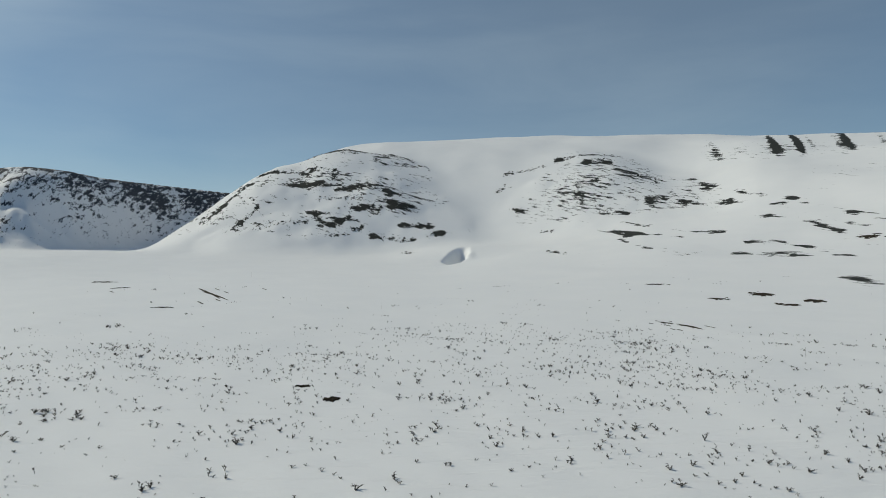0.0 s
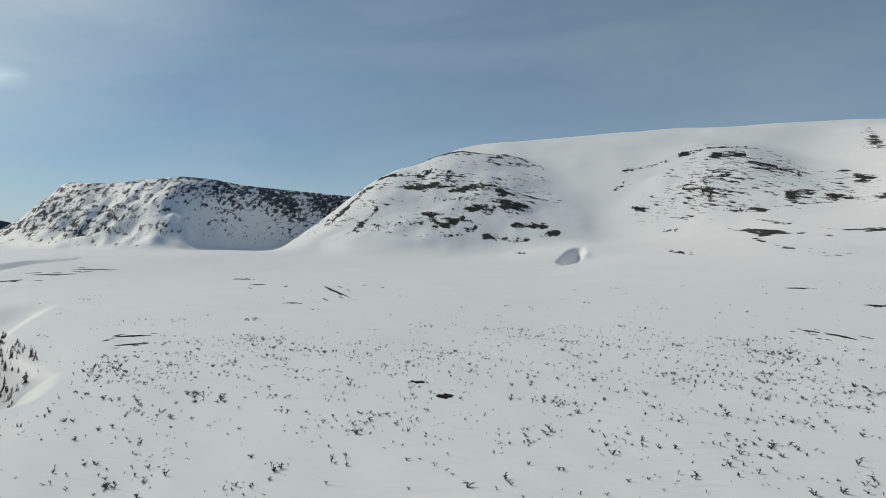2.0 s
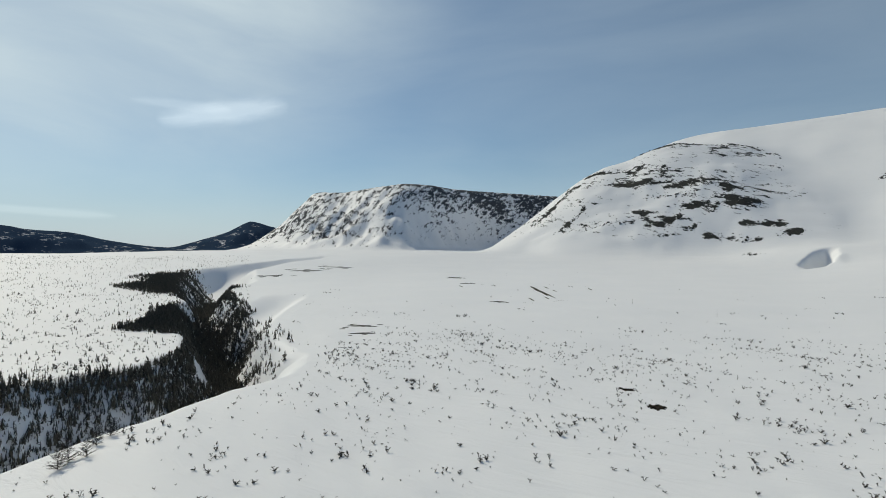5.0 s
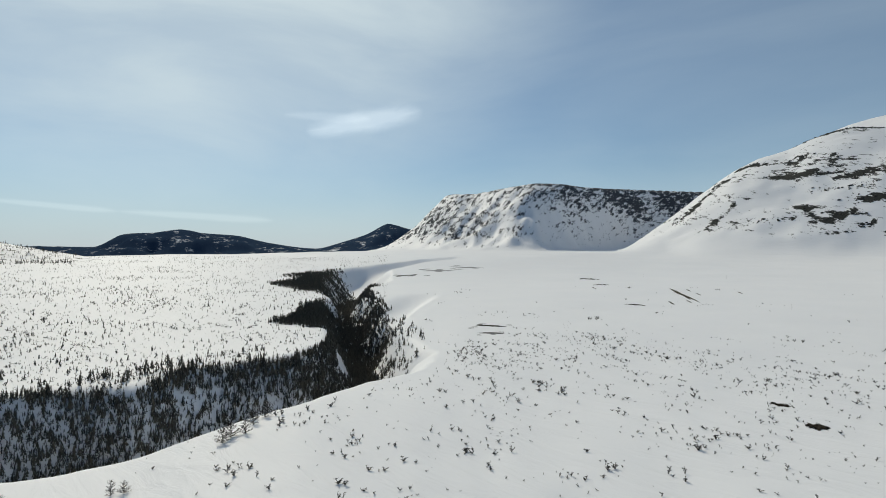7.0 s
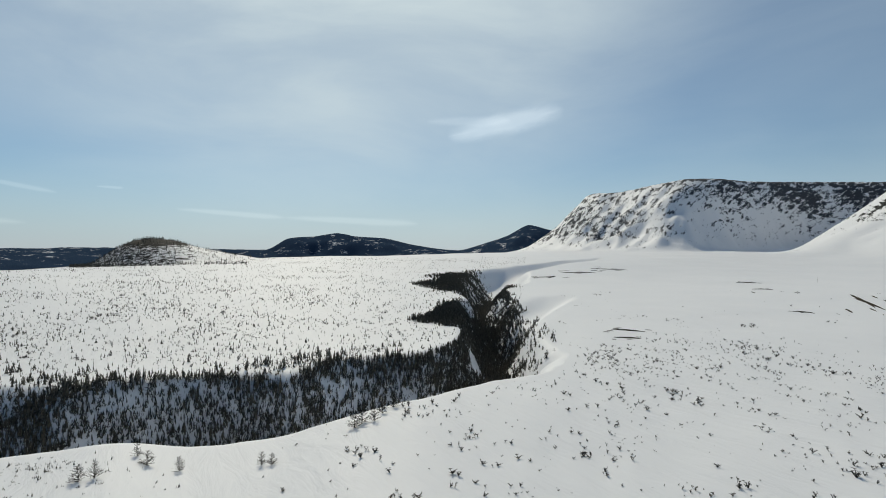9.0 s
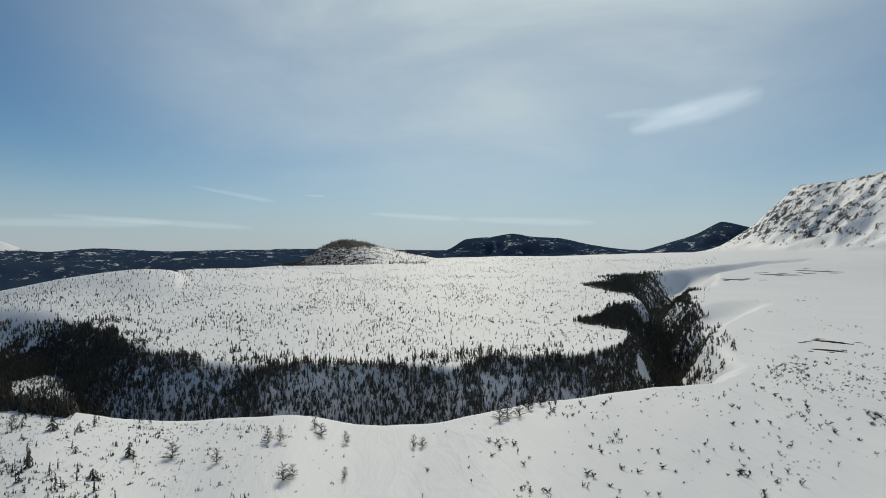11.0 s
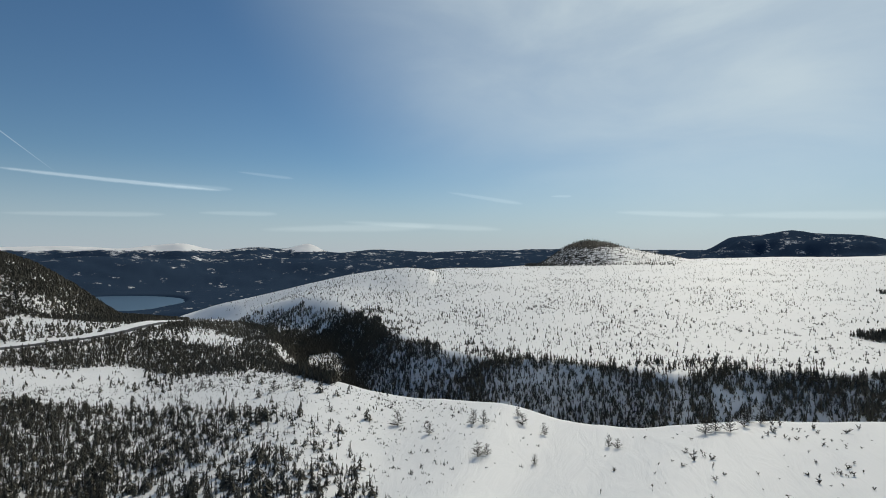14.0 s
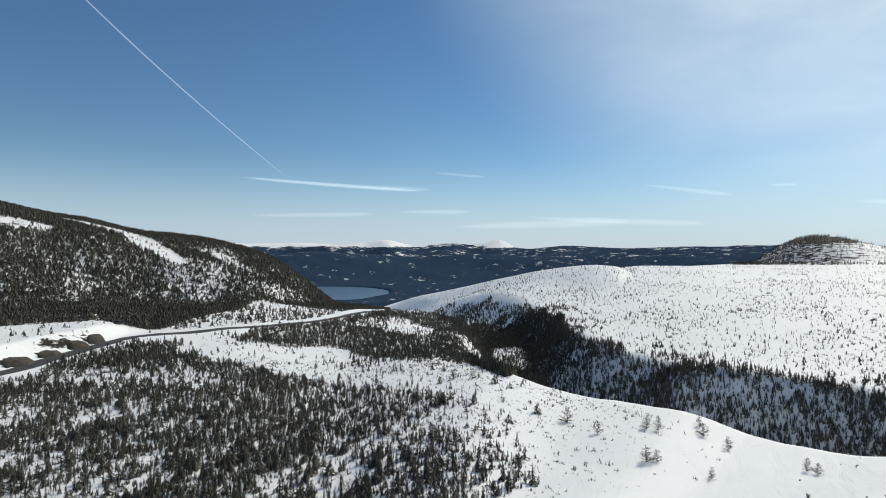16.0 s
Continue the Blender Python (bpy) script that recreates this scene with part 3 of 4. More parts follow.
def build_land():
    T, R = np.meshgrid(SPREAD, RINGS, indexing="ij")
    x, y = spoke_xy(T.ravel(), R.ravel())
    z, own, g, d_road, th, r, lift = land(x, y)
    bare = bare_cover(x, y, z, own, g, d_road, th, r, lift)
    nt, nr = T.shape
    idx = np.arange(nt * nr).reshape(nt, nr)
    a, b = idx, np.roll(idx, -1, axis=0)
    quads = np.stack([a[:, :-1], b[:, :-1], b[:, 1:], a[:, 1:]], axis=-1).reshape(-1, 4)[:, ::-1]
    V = np.column_stack([x, y, z])
    # vertex normals of the whole sheet, so that its pieces join unseen
    fn = np.cross(V[quads[:, 2]] - V[quads[:, 0]], V[quads[:, 3]] - V[quads[:, 1]])
    N = np.zeros_like(V)
    for k in range(4):
        for ax in range(3):
            N[:, ax] += np.bincount(quads[:, k], fn[:, ax], len(V))
    if N[:, 2].mean() < 0:
        quads, N = quads[:, ::-1], -N
    N /= np.linalg.norm(N, axis=1)[:, None] + 1e-9
    along = np.radians(th) * np.where(own >= 5, 4000, np.where(own == 2, 2150, np.maximum(r, 50))) + np.where(own == 2, 0.5 * z, 0)
    tilt = np.where(own == 1, 1.0, 0.0)
    strata = np.column_stack([along * (1 - 0.4 * tilt), z * (1 - 0.3 * tilt) + tilt * (0.04 * r - 0.2 * along), r * np.where(own >= 5, 0.06, 0.35 - 0.15 * tilt)])
    fo = own[quads[:, 0]]
    made = []
    for k, name in enumerate(NAMES):
        q = quads[fo == k]
        used, flat = np.unique(q.ravel(), return_inverse=True)
        me = bpy.data.meshes.new(name)
        me.vertices.add(len(used))
        me.vertices.foreach_set("co", V[used].ravel())
        me.loops.add(len(flat))
        me.loops.foreach_set("vertex_index", flat.astype(np.int32))
        me.polygons.add(len(q))
        me.polygons.foreach_set("loop_start", np.arange(0, len(flat), 4, dtype=np.int32))
        me.update(calc_edges=True)
        me.shade_smooth()
        me.normals_split_custom_set_from_vertices(N[used].tolist())
        at = me.attributes.new("bare", "FLOAT", "POINT")
        at.data.foreach_set("value", bare[used])
        at = me.attributes.new("strata", "FLOAT_VECTOR", "POINT")
        at.data.foreach_set("vector", strata[used].ravel())
        me.materials.append((MAT_GROUND, MAT_MASSIF, MAT_MESA, MAT_GROUND, MAT_GROUND, MAT_FAR_HAZE, MAT_FAR_HAZE)[k])
        made.append(new(name, me))
    return made


LAND = build_land()
for ob, text in zip(LAND, ("wind-packed snow over a wide open barren", "snow-covered mountain with rock outcrops and a flat summit", "steep flat-topped snowy mountain with dark rock ribs",
                           "dark spruce hillside with open snow strips", "low rounded snowy knoll with a dark wooded side", "distant dark forested ridge with snow streaks, haze painted in blue", "far dark forested hills with patches of snow, tinted haze blue")):
    tagged(ob, text, "terrain", kind="structure")


def ground_z(x, y):
    return land(np.atleast_1d(np.asarray(x, float)), np.atleast_1d(np.asarray(y, float)))[0]


def mesh_from(name, verts, faces, mat, smooth_faces=False):
    me = bpy.data.meshes.new(name)
    me.from_pydata([tuple(v) for v in verts], [], [tuple(f) for f in faces])
    me.materials.append(mat)
    if smooth_faces:
        me.shade_smooth()
    return me


# the lake
def build_lake():
    c = [spoke_xy(135.8 + 6.8 * math.cos(k * math.pi / 16) + 0.7 * math.sin(k * 1.7), 1980 + 350 * math.sin(k * math.pi / 16)) for k in range(32)]
    me = mesh_from("water", [(*p, -112.0) for p in c], [tuple(range(len(c)))], MAT_WATER)
    tagged(new("water", me), "still grey-blue lake between forested hills", "lake", kind="structure")


build_lake()


# ---- trees ----
def spruce_template(rng, tiers, spokes, slim=0.17):
    """A unit-high spruce as triangles: a ragged stack of drooping branch clumps round a stem."""
    tris = []
    for k in range(tiers):
        u = k / tiers
        z0 = 0.10 + 0.86 * u
        reach = slim * (1 - u) ** 0.8 * rng.uniform(0.75, 1.2) + 0.02
        turn = rng.uniform(0, 6.28)
        for j in range(spokes):
            if rng.random() < 0.13:
                continue
            a = turn + 6.283 * j / spokes + rng.uniform(-0.25, 0.25)
            w = 3.4 / spokes
            q = reach * rng.uniform(0.65, 1.25)
            top = np.array((0.012 * math.cos(a), 0.012 * math.sin(a), z0 + 1.25 / tiers * rng.uniform(0.8, 1.1)))
            lo = z0 - 0.25 * q
            p1 = np.array((q * math.cos(a - w * 0.5), q * math.sin(a - w * 0.5), lo))
            p2 = np.array((q * math.cos(a + w * 0.5), q * math.sin(a + w * 0.5), lo + rng.uniform(-0.02, 0.02)))
            mid = np.array((0.5 * q * math.cos(a), 0.5 * q * math.sin(a), lo + 0.02))
            tris += [(top, p1, p2)] + ([(mid, p2, p1)] if spokes > 5 else [])
    return np.array(tris)


def stem_template(r0=0.018, top=0.95, sides=4):
    tris = []
    for j in range(sides):
        a, b = 6.283 * j / sides, 6.283 * (j + 1) / sides
        tris.append(((r0 * math.cos(a), r0 * math.sin(a), -0.05), (r0 * math.cos(b), r0 * math.sin(b), -0.05), (0, 0, top)))
    return np.array(tris)


def limb(p, q, w):
    """A thin three-sided tapering limb from p to q."""
    p, q = np.array(p, float), np.array(q, float)
    d = (q - p) / np.linalg.norm(q - p)
    s = np.cross(d, (0.3, 0.2, 0.9))
    s /= np.linalg.norm(s)
    t = np.cross(d, s)
    c = [p + w * (math.cos(k * 2.094) * s + math.sin(k * 2.094) * t) for k in range(3)]
    return [(c[k], c[(k + 1) % 3], q) for k in range(3)]


def larch_template(rng, limbs, spread=0.42, twigs=4, thick=1.0):
    """A unit-high bare larch: a stem with rising and sagging bare limbs and twigs."""
    tris = limb((0, 0, -0.05), (rng.uniform(-0.08, 0.08), rng.uniform(-0.08, 0.08), 1.0), 0.028 * thick)
    for k in range(limbs):
        z = 0.02 + 0.9 * (k / limbs) ** 1.35
        a = rng.uniform(0, 6.28)
        q = spread * (1.08 - z) ** 0.7 * rng.uniform(0.6, 1.25)
        end = (q * math.cos(a), q * math.sin(a), z + rng.uniform(0.06, 0.36) * (1 - 0.7 * z))
        tris += limb((0, 0, z), end, 0.017 * thick)
        for _ in range(twigs):
            m = rng.uniform(0.3, 0.9)
            b = a + rng.uniform(-1.2, 1.2)
            s = (end[0] * m, end[1] * m, z + (end[2] - z) * m)
            tris += limb(s, (s[0] + 0.4 * q * math.cos(b), s[1] + 0.4 * q * math.sin(b), s[2] + rng.uniform(-0.02, 0.1)), 0.012 * thick)
    return np.array(tris)


def clump_template(rng, stems):
    """A unit-high clump of stunted spruces: narrow leaning tops over a low skirt."""
    tris = []
    for k in range(stems):
        a, d = rng.uniform(0, 6.28), rng.uniform(0.1, 1.0) if k else 0.0
        h = rng.uniform(0.35, 0.8) if k else 1.0
        x, y, w = d * math.cos(a), d * math.sin(a), rng.uniform(0.09, 0.16)
        top = (x + rng.uniform(-0.1, 0.14), y + rng.uniform(-0.1, 0.1), h)
        tris += limb((x, y, -0.1), top, w)
        for _ in range(2):
            b = rng.uniform(0, 6.28)
            z = h * rng.uniform(0.05, 0.4)
            tris += limb((x, y, z), (x + 0.34 * math.cos(b), y + 0.34 * math.sin(b), z + rng.uniform(-0.05, 0.08)), 0.06)
    return np.array(tris)


def shrub_template(rng, stems):
    """A unit-high wind-beaten larch shrub: leaning bare stems that fork into short bent twigs."""
    tris = []
    for k in range(stems):
        x = y = 0.0
        h, lean, side = rng.uniform(0.5, 1.0), rng.uniform(-0.45, 0.7), rng.uniform(-0.4, 0.4)
        knee = (x + 0.35 * lean, y + 0.5 * side, 0.55 * h)
        tris += limb((x, y, -0.12), knee, 0.085) + limb(knee, (x + lean, y + side, h), 0.065)
        for _ in range(5):
            u, b, q = rng.uniform(0.25, 1.0), rng.uniform(0, 6.28), rng.uniform(0.15, 0.42)
            at = (x + lean * u, y + side * u, h * u)
            tris += limb(at, (at[0] + q * math.cos(b), at[1] + q * math.sin(b), at[2] + rng.uniform(-0.03, 0.16)), 0.065)
    return np.array(tris)


def scatter_mesh(name, templates, spots, mat):
    """One mesh of many trees: spots are rows of x, y, z, height, width, turn; templates take turns."""
    parts = []
    for k, tp in enumerate(templates):
        s = spots[k::len(templates)]
        if not len(s):
            continue
        c, n = np.cos(s[:, 5])[:, None, None], np.sin(s[:, 5])[:, None, None]
        X, Y, Z = tp[None, ..., 0], tp[None, ..., 1], tp[None, ..., 2]
        w, h = (s[:, 3] * s[:, 4])[:, None, None], s[:, 3][:, None, None]
        parts.append(np.stack([(X * c - Y * n) * w + s[:, 0][:, None, None], (X * n + Y * c) * w + s[:, 1][:, None, None], Z * h + s[:, 2][:, None, None]], axis=-1).reshape(-1, 3))
    v = np.concatenate(parts)
    me = bpy.data.meshes.new(name)
    me.vertices.add(len(v))
    me.vertices.foreach_set("co", v.ravel())
    me.loops.add(len(v))
    me.loops.foreach_set("vertex_index", np.arange(len(v), dtype=np.int32))
    me.polygons.add(len(v) // 3)
    me.polygons.foreach_set("loop_start", np.arange(0, len(v), 3, dtype=np.int32))
    me.update(calc_edges=True)
    me.materials.append(mat)
    return me


rng = random.Random(7)
nrg = np.random.default_rng(7)
SPRUCE_FULL = [spruce_template(rng, 10 - k, 6, w) for k, w in enumerate((0.09, 0.15, 0.11, 0.22, 0.13))]
SPRUCE_MID = [spruce_template(rng, 7, 5, w) for w in (0.075, 0.13, 0.09, 0.17, 0.11, 0.24, 0.14)]
SPRUCE_TINY = [spruce_template(rng, 3, 3, 0.16 + 0.02 * k) for k in range(6)]
SPRUCE_BANK = [spruce_template(rng, 3, 4, 0.13 + 0.02 * k) for k in range(7)]
SPRUCE_LOW = [spruce_template(rng, 4, 4, 0.14 + 0.02 * k) for k in range(5)]
DWARF = [clump_template(rng, 1 + k % 6) for k in range(12)]
SHRUB = [shrub_template(rng, 2 + k % 4) for k in range(12)]
BUSHY = [spruce_template(rng, 5, 6, 0.26 + 0.05 * k) for k in range(3)]
LARCH = [larch_template(rng, 54, 0.38, 6, 0.62) for k in range(4)]
BRUSH = [larch_template(rng, 5, 0.5, 1, 2.0) for k in range(5)]
STEM = [stem_template()]


def strewn(n, th, r, keep, height, width=(0.8, 1.3), crowd=2.0, skew=1.6):
    """Random tree places between two azimuths and two radii, kept by the chance that keep(x, y, g, t, r) gives. crowd: 2 is even, less gathers them inwards."""
    t = nrg.uniform(th[0], th[1], n)
    q = nrg.uniform(r[0] ** crowd, r[1] ** crowd, n) ** (1 / crowd)
    x, y = spoke_xy(t, q)
    z, own, g, d_road, t, q, _ = land(x, y)
    ok = (nrg.random(n) < keep(x, y, g, t, q)) & (d_road > 8)
    m = ok.sum()
    h = height[0] + (height[1] - height[0]) * nrg.random(m) ** skew
    return np.column_stack([x[ok], y[ok], z[ok] - 0.05, h, nrg.uniform(*width, m), nrg.uniform(0, 6.28, m)])


def clumps(x, y, size, seed, lo, hi):
    return smooth(lo, hi, fbm(x, y, size, 3, seed))


def within(x, y, outline, fuzz, seed):
    """1 inside an outline with a ragged edge, else 0."""
    x = x + fuzz * fbm(x, y, 2.5 * fuzz, 3, seed)
    y = y + fuzz * fbm(x, y, 2.5 * fuzz, 3, seed + 5)
    hit = np.zeros(x.shape, bool)
    for k in range(len(outline)):
        (ax, ay), (bx, by) = outline[k - 1], outline[k]
        if ay != by:
            hit ^= ((ay > y) != (by > y)) & (x < (bx - ax) * (y - ay) / (by - ay) + ax)
    return hit


def stuff(name, spots, templates, label, category, mat=None, stems=True):
    ob = new(name, scatter_mesh(name, templates, spots, mat or MAT_NEEDLES))
    tagged(ob, label, category, kind="stuff")
    if stems:
        st = new("trunks", scatter_mesh("trunks", STEM, spots, MAT_BARK))
        st.parent = ob
    return ob


# outlines of the woods on the near side of the gorge
YOUNG_WOOD = ((-70, -205), (-88, -160), (-92, -136), (-98, -120), (-104, -104), (-100, -82), (-93, -60), (-90, -38), (-78, -28), (-62, -14), (-30, -16), (6, -24), (32, -62), (36, -120), (-8, -172), (-42, -180))
BELT = ((-125, -183), (-147, -214), (-180, -229), (-238, -244), (-284, -266), (-295, -251), (-226, -216), (-218, -189), (-206, -141), (-235, -150), (-200, -92), (-158, -60), (-130, -56), (-136, -78), (-147, -123), (-151, -161))
FAR_WOOD = ((-214, -132), (-300, -228), (-262, -252), (-400, -345), (-520, -430), (-520, -300), (-420, -240), (-346, -165), (-290, -76), (-250, -105))


TALL_WOOD = ((-58, -192), (-86, -213), (-104, -204), (-94, -166), (-84, -146), (-66, -160))


def wood_chance(x, y, g, t, r):
    young = within(x, y, YOUNG_WOOD, 11, 201) * (0.26 + 0.68 * clumps(x, y, 15, 81, -0.3, 0.12)) * (0.62 + 0.75 * smooth(118, 158, t))
    fringe = within(x, y, YOUNG_WOOD, 50, 205) * 0.14
    young = np.maximum(young, within(x, y, TALL_WOOD, 10, 231) * 0.85)
    other = np.maximum(within(x, y, BELT, 12, 211), within(x, y, FAR_WOOD, 25, 221)) * (0.8 + 0.2 * clumps(x, y, 30, 83, -0.4, 0.1))
    open_strip = 0.05 * smooth(-20, -60, y) * (r < 400)
    return np.maximum(np.maximum(young, fringe), np.maximum(other * smooth(100, 180, r), open_strip)) * (t > 98)


GORGE_MID = ((48, 240), (54.5, 240), (63, 190), (73, 164), (86.5, 170), (97, 166), (105, 186), (111, 238), (114, 290))


# outlines of the woods in the upper glen and the snow slide between them: azimuth, distance
GLEN_LOWER = [spoke_xy(a, d) for a, d in ((62.5, 350), (60.5, 405), (58.8, 440), (57.3, 470), (56.4, 515), (54.2, 515), (54.0, 455), (52.5, 395), (52.0, 335), (52.9, 300), (53.3, 250), (55.2, 285), (57, 335), (59.8, 332))]
GLEN_UPPER = [spoke_xy(a, d) for a, d in ((63.4, 627), (60.8, 690), (60.9, 795), (56.8, 900), (56.2, 860), (55, 760), (54, 600), (53.8, 540), (54.4, 490), (55.6, 505), (57.9, 560), (60.7, 555))]


def gorge_chance(x, y, g, t, r):
    near_bank = (t > 50) & (t < 112) & (r < 230) & (r < column(t, GORGE_MID, 1) - 4)
    patches = 0.5 + 0.48 * smooth(-0.35, 0.1, fbm(x, y, 26, 3, 71))
    low = (g < 1.06 - 0.3 * smooth(380, 480, r) + 0.25 * fbm(x, y, 45, 2, 73)) * (r < 860) * ~near_bank * ~((g < 0.3) & (np.abs(r - 322) < 32) & (t > 111)) * patches
    rim = 0.12 * (g < 1.75) * (r > column(t, GORGE_MID, 1)) * (t < 118) * clumps(x, y, 18, 257, -0.2, 0.3)
    low = np.maximum(low, rim * (r < 420))
    glen = sum(np.maximum(within(x, y, GLEN_LOWER, 10 + 9 * k, 241 + k), within(x, y, GLEN_UPPER, 14 + 12 * k, 251 + k)).astype(float) for k in range(3)) / 3 * (0.6 + 0.38 * smooth(-0.3, 0.1, fbm(x, y, 24, 3, 247)))
    slope = (g < 1.0) & (r < 300) & (t > 53)
    fringe = np.maximum(within(x, y, GLEN_LOWER, 38, 251), within(x, y, GLEN_UPPER, 45, 255)) * 0.36
    scrub = (g < 1.4) & (t < 53) & (r > 190) & (r < 400)
    slide = np.hypot((t - 56.5) / 0.6, (r - 284) / 16) < 1
    upper = np.where(glen > 0, glen, np.where(slope, 0.85, np.where(scrub, 0.05, fringe * (t > 55.5) * (0.3 + 0.7 * clumps(x, y, 16, 259, -0.1, 0.3)))))
    return np.where((t < 64) & (r > 222), upper, low * ((t > 51.5) | (r > 300))) * ~slide


gorge_spots = strewn(132000, (50, 118), (118, 430), gorge_chance, (0.8, 3.9), (0.8, 1.6), crowd=0.9, skew=1.7)
upper_spots = strewn(64000, (64, 128), (300, 1000), gorge_chance, (1.8, 4.6), (1.0, 1.9), crowd=0.5, skew=1.2)
upper_spots = np.concatenate([upper_spots, strewn(46000, (48, 64.5), (225, 920), gorge_chance, (1.6, 4.4), (1.0, 2.0), crowd=1.3)])
wood_spots = strewn(100000, (98, 184), (46, 480), wood_chance, (0.4, 3.2), (0.8, 1.7), crowd=1.2, skew=2.2)
wood_spots[:, 4] *= 1.3
wood_spots[:, 3] *= 0.95 + 0.2 * within(wood_spots[:, 0], wood_spots[:, 1], TALL_WOOD, 10, 231)
HILL_FOOT = ((185, 261), (165.3, 261), (162.1, 248), (157.3, 259), (152.0, 284), (149.2, 328), (144.6, 371), (143.4, 405), (140, 398), (136, 380), (128, 380))
# open snow strips across the hillside: azimuth, distance, half width
STRIP_UPPER = ((162, 520, 9), (158.5, 503, 11), (155.2, 497, 14), (153.1, 471, 14), (150.6, 443, 6))
STRIP_LOWER = ((148.6, 488, 5), (146.4, 474, 10), (143.2, 458, 6))
STRIP_HIGH = ((168, 449, 8), (163, 460, 10), (160, 466, 3))


def hill_chance(x, y, g, t, r):
    keep = 0.34 + 0.66 * clumps(x, y, 75, 91, -0.5, -0.1) * clumps(x, y, 24, 93, -0.75, -0.3)
    for strip, left in ((STRIP_UPPER, 0.03), (STRIP_LOWER, 0.25), (STRIP_HIGH, 0.04)):
        xy, wide = eased_line(strip, 4)
        d, (w,) = near_line(x, y, xy, wide)
        keep = keep * (left + (1 - left) * smooth(0.7, 1.15, (d + 5 * fbm(x, y, 20, 3, 95)) / w))
    over = r - column(t, HILL_FOOT, 1) + 14 * fbm(x, y, 40, 2, 97)
    return keep * (0.10 + 0.90 * smooth(-4, 5, over)) * (r > 272)


hill_spots = strewn(105000, (129, 182), (272, 630), hill_chance, (1.2, 3.5), (1.5, 2.7), crowd=1.4)
across_spots = strewn(64000, (52, 133), (165, 1250), lambda x, y, g, t, r: (g > 0.95) * (0.18 + 0.6 * clumps(x, y, 60, 101, -0.3, 0.5)) * (0.8 + 0.2 * smooth(60, 100, t)), (0.5, 2.4), (0.9, 1.9), crowd=0.9, skew=2.2)


def bunches(n, th, r, keep, height, width, most=9, spread=(5.0, 1.6), heading=-0.5):
    """Plants in drawn-out bunches, as the wind lets them grow."""
    seeds = strewn(n, th, r, keep, height, width)
    rows = []
    for sx, sy, _, h, w, turn in seeds:
        a = heading + nrg.normal(0, 0.3)
        m = int(nrg.integers(1, most) ** 1.0 * nrg.random() ** 1.5) + 1
        for _ in range(m):
            u, v = nrg.normal(0, spread[0]), nrg.normal(0, spread[1])
            rows.append((sx + u * math.cos(a) - v * math.sin(a), sy + u * math.sin(a) + v * math.cos(a), 0, h * nrg.uniform(0.5, 1.15), nrg.uniform(*width), nrg.uniform(0, 6.28)))
    q = np.array(rows)
    z, own, g, d_road, t, rr, _ = land(q[:, 0], q[:, 1])
    q[:, 2] = z - 0.03
    return q[(g > 1.15) & (d_road > 8)]


def plain_chance(x, y, g, t, r):
    return (g > 1.25) * (0.25 + 0.75 * smooth(-0.3, 0.4, fbm(x, y, 70, 3, 111))) * smooth(84, 50, t) * (0.2 + 0.8 * smooth(480, 260, r))


plain_spots = np.concatenate([bunches(9500, (-50, 100), (56, 300), lambda x, y, g, t, r: plain_chance(x, y, g, t, r) * (0.12 + 0.88 * smooth(300, 150, r)), (0.35, 1.3), (0.8, 1.7), 12),
                              bunches(1500, (-50, 100), (220, 640), plain_chance, (0.5, 1.6), (0.8, 1.6))])
bank_spots = bunches(3300, (56, 124), (200, 620), lambda x, y, g, t, r: (g > 1.0) * smooth(640, 250, r) * (0.2 + 0.8 * clumps(x, y, 45, 103, -0.3, 0.3)), (0.6, 1.9), (0.8, 1.5), 7, (4.0, 2.2))
seedling_spots = bunches(7500, (86, 150), (52, 185), lambda x, y, g, t, r: (g > 1.2) * smooth(84, 104, t) * (0.3 + 0.7 * clumps(x, y, 25, 115, -0.2, 0.3)), (0.3, 1.0), (0.6, 1.1), 7, (2.5, 1.5))
under_spots = strewn(10000, (104, 180), (50, 240), wood_chance, (0.4, 1.6), (0.7, 1.2), crowd=1.3)
brush_spots = strewn(20000, (46, 126), (120, 700), lambda x, y, g, t, r: np.maximum(gorge_chance(x, y, g, t, r), 0.5 * (g < 0.95) * (t > 64) * (t < 112) * (r > column(t, GORGE_MID, 1))), (1.5, 4.0), (0.8, 1.3), crowd=0.3)
wood_brush = strewn(11000, (98, 182), (50, 300), wood_chance, (0.8, 2.8), (0.8, 1.4), crowd=1.3)


# ---- single trees, built once with their parts and copied ----
def tree_thing(name, crown, stem, crown_name, crown_mat, stem_mat, label, category, group):
    root = new(name)
    root.empty_display_size = 0.3
    tagged(root, label, category, group)
    for part_name, tris, mat in (("trunk", stem, stem_mat), (crown_name, crown, crown_mat)):
        me = scatter_mesh(part_name, [tris], np.array([[0, 0, 0, 1, 1, 0]], float), mat)
        new(part_name, me).parent = root
    return root


def planted(kinds, spots, group=""):
    """Stands copies of the kinds in turn at the spots; the kinds themselves take the first spots."""
    for k, (x, y, z, h, w, turn) in enumerate(spots):
        m = pose(x, y, z, 0, 0, math.degrees(turn)) @ Matrix.Diagonal((h * w, h * w, h, 1))
        if k < len(kinds):
            kinds[k].matrix_basis = m
        else:
            src = kinds[k % len(kinds)]
            ob = copy_thing(src, m)
            ob.matrix_basis = m


def split_near(spots, n, cx, cy):
    order = np.argsort(np.hypot(spots[:, 0] - cx, spots[:, 1] - cy))
    return spots[order[:n]], spots[order[n:]]


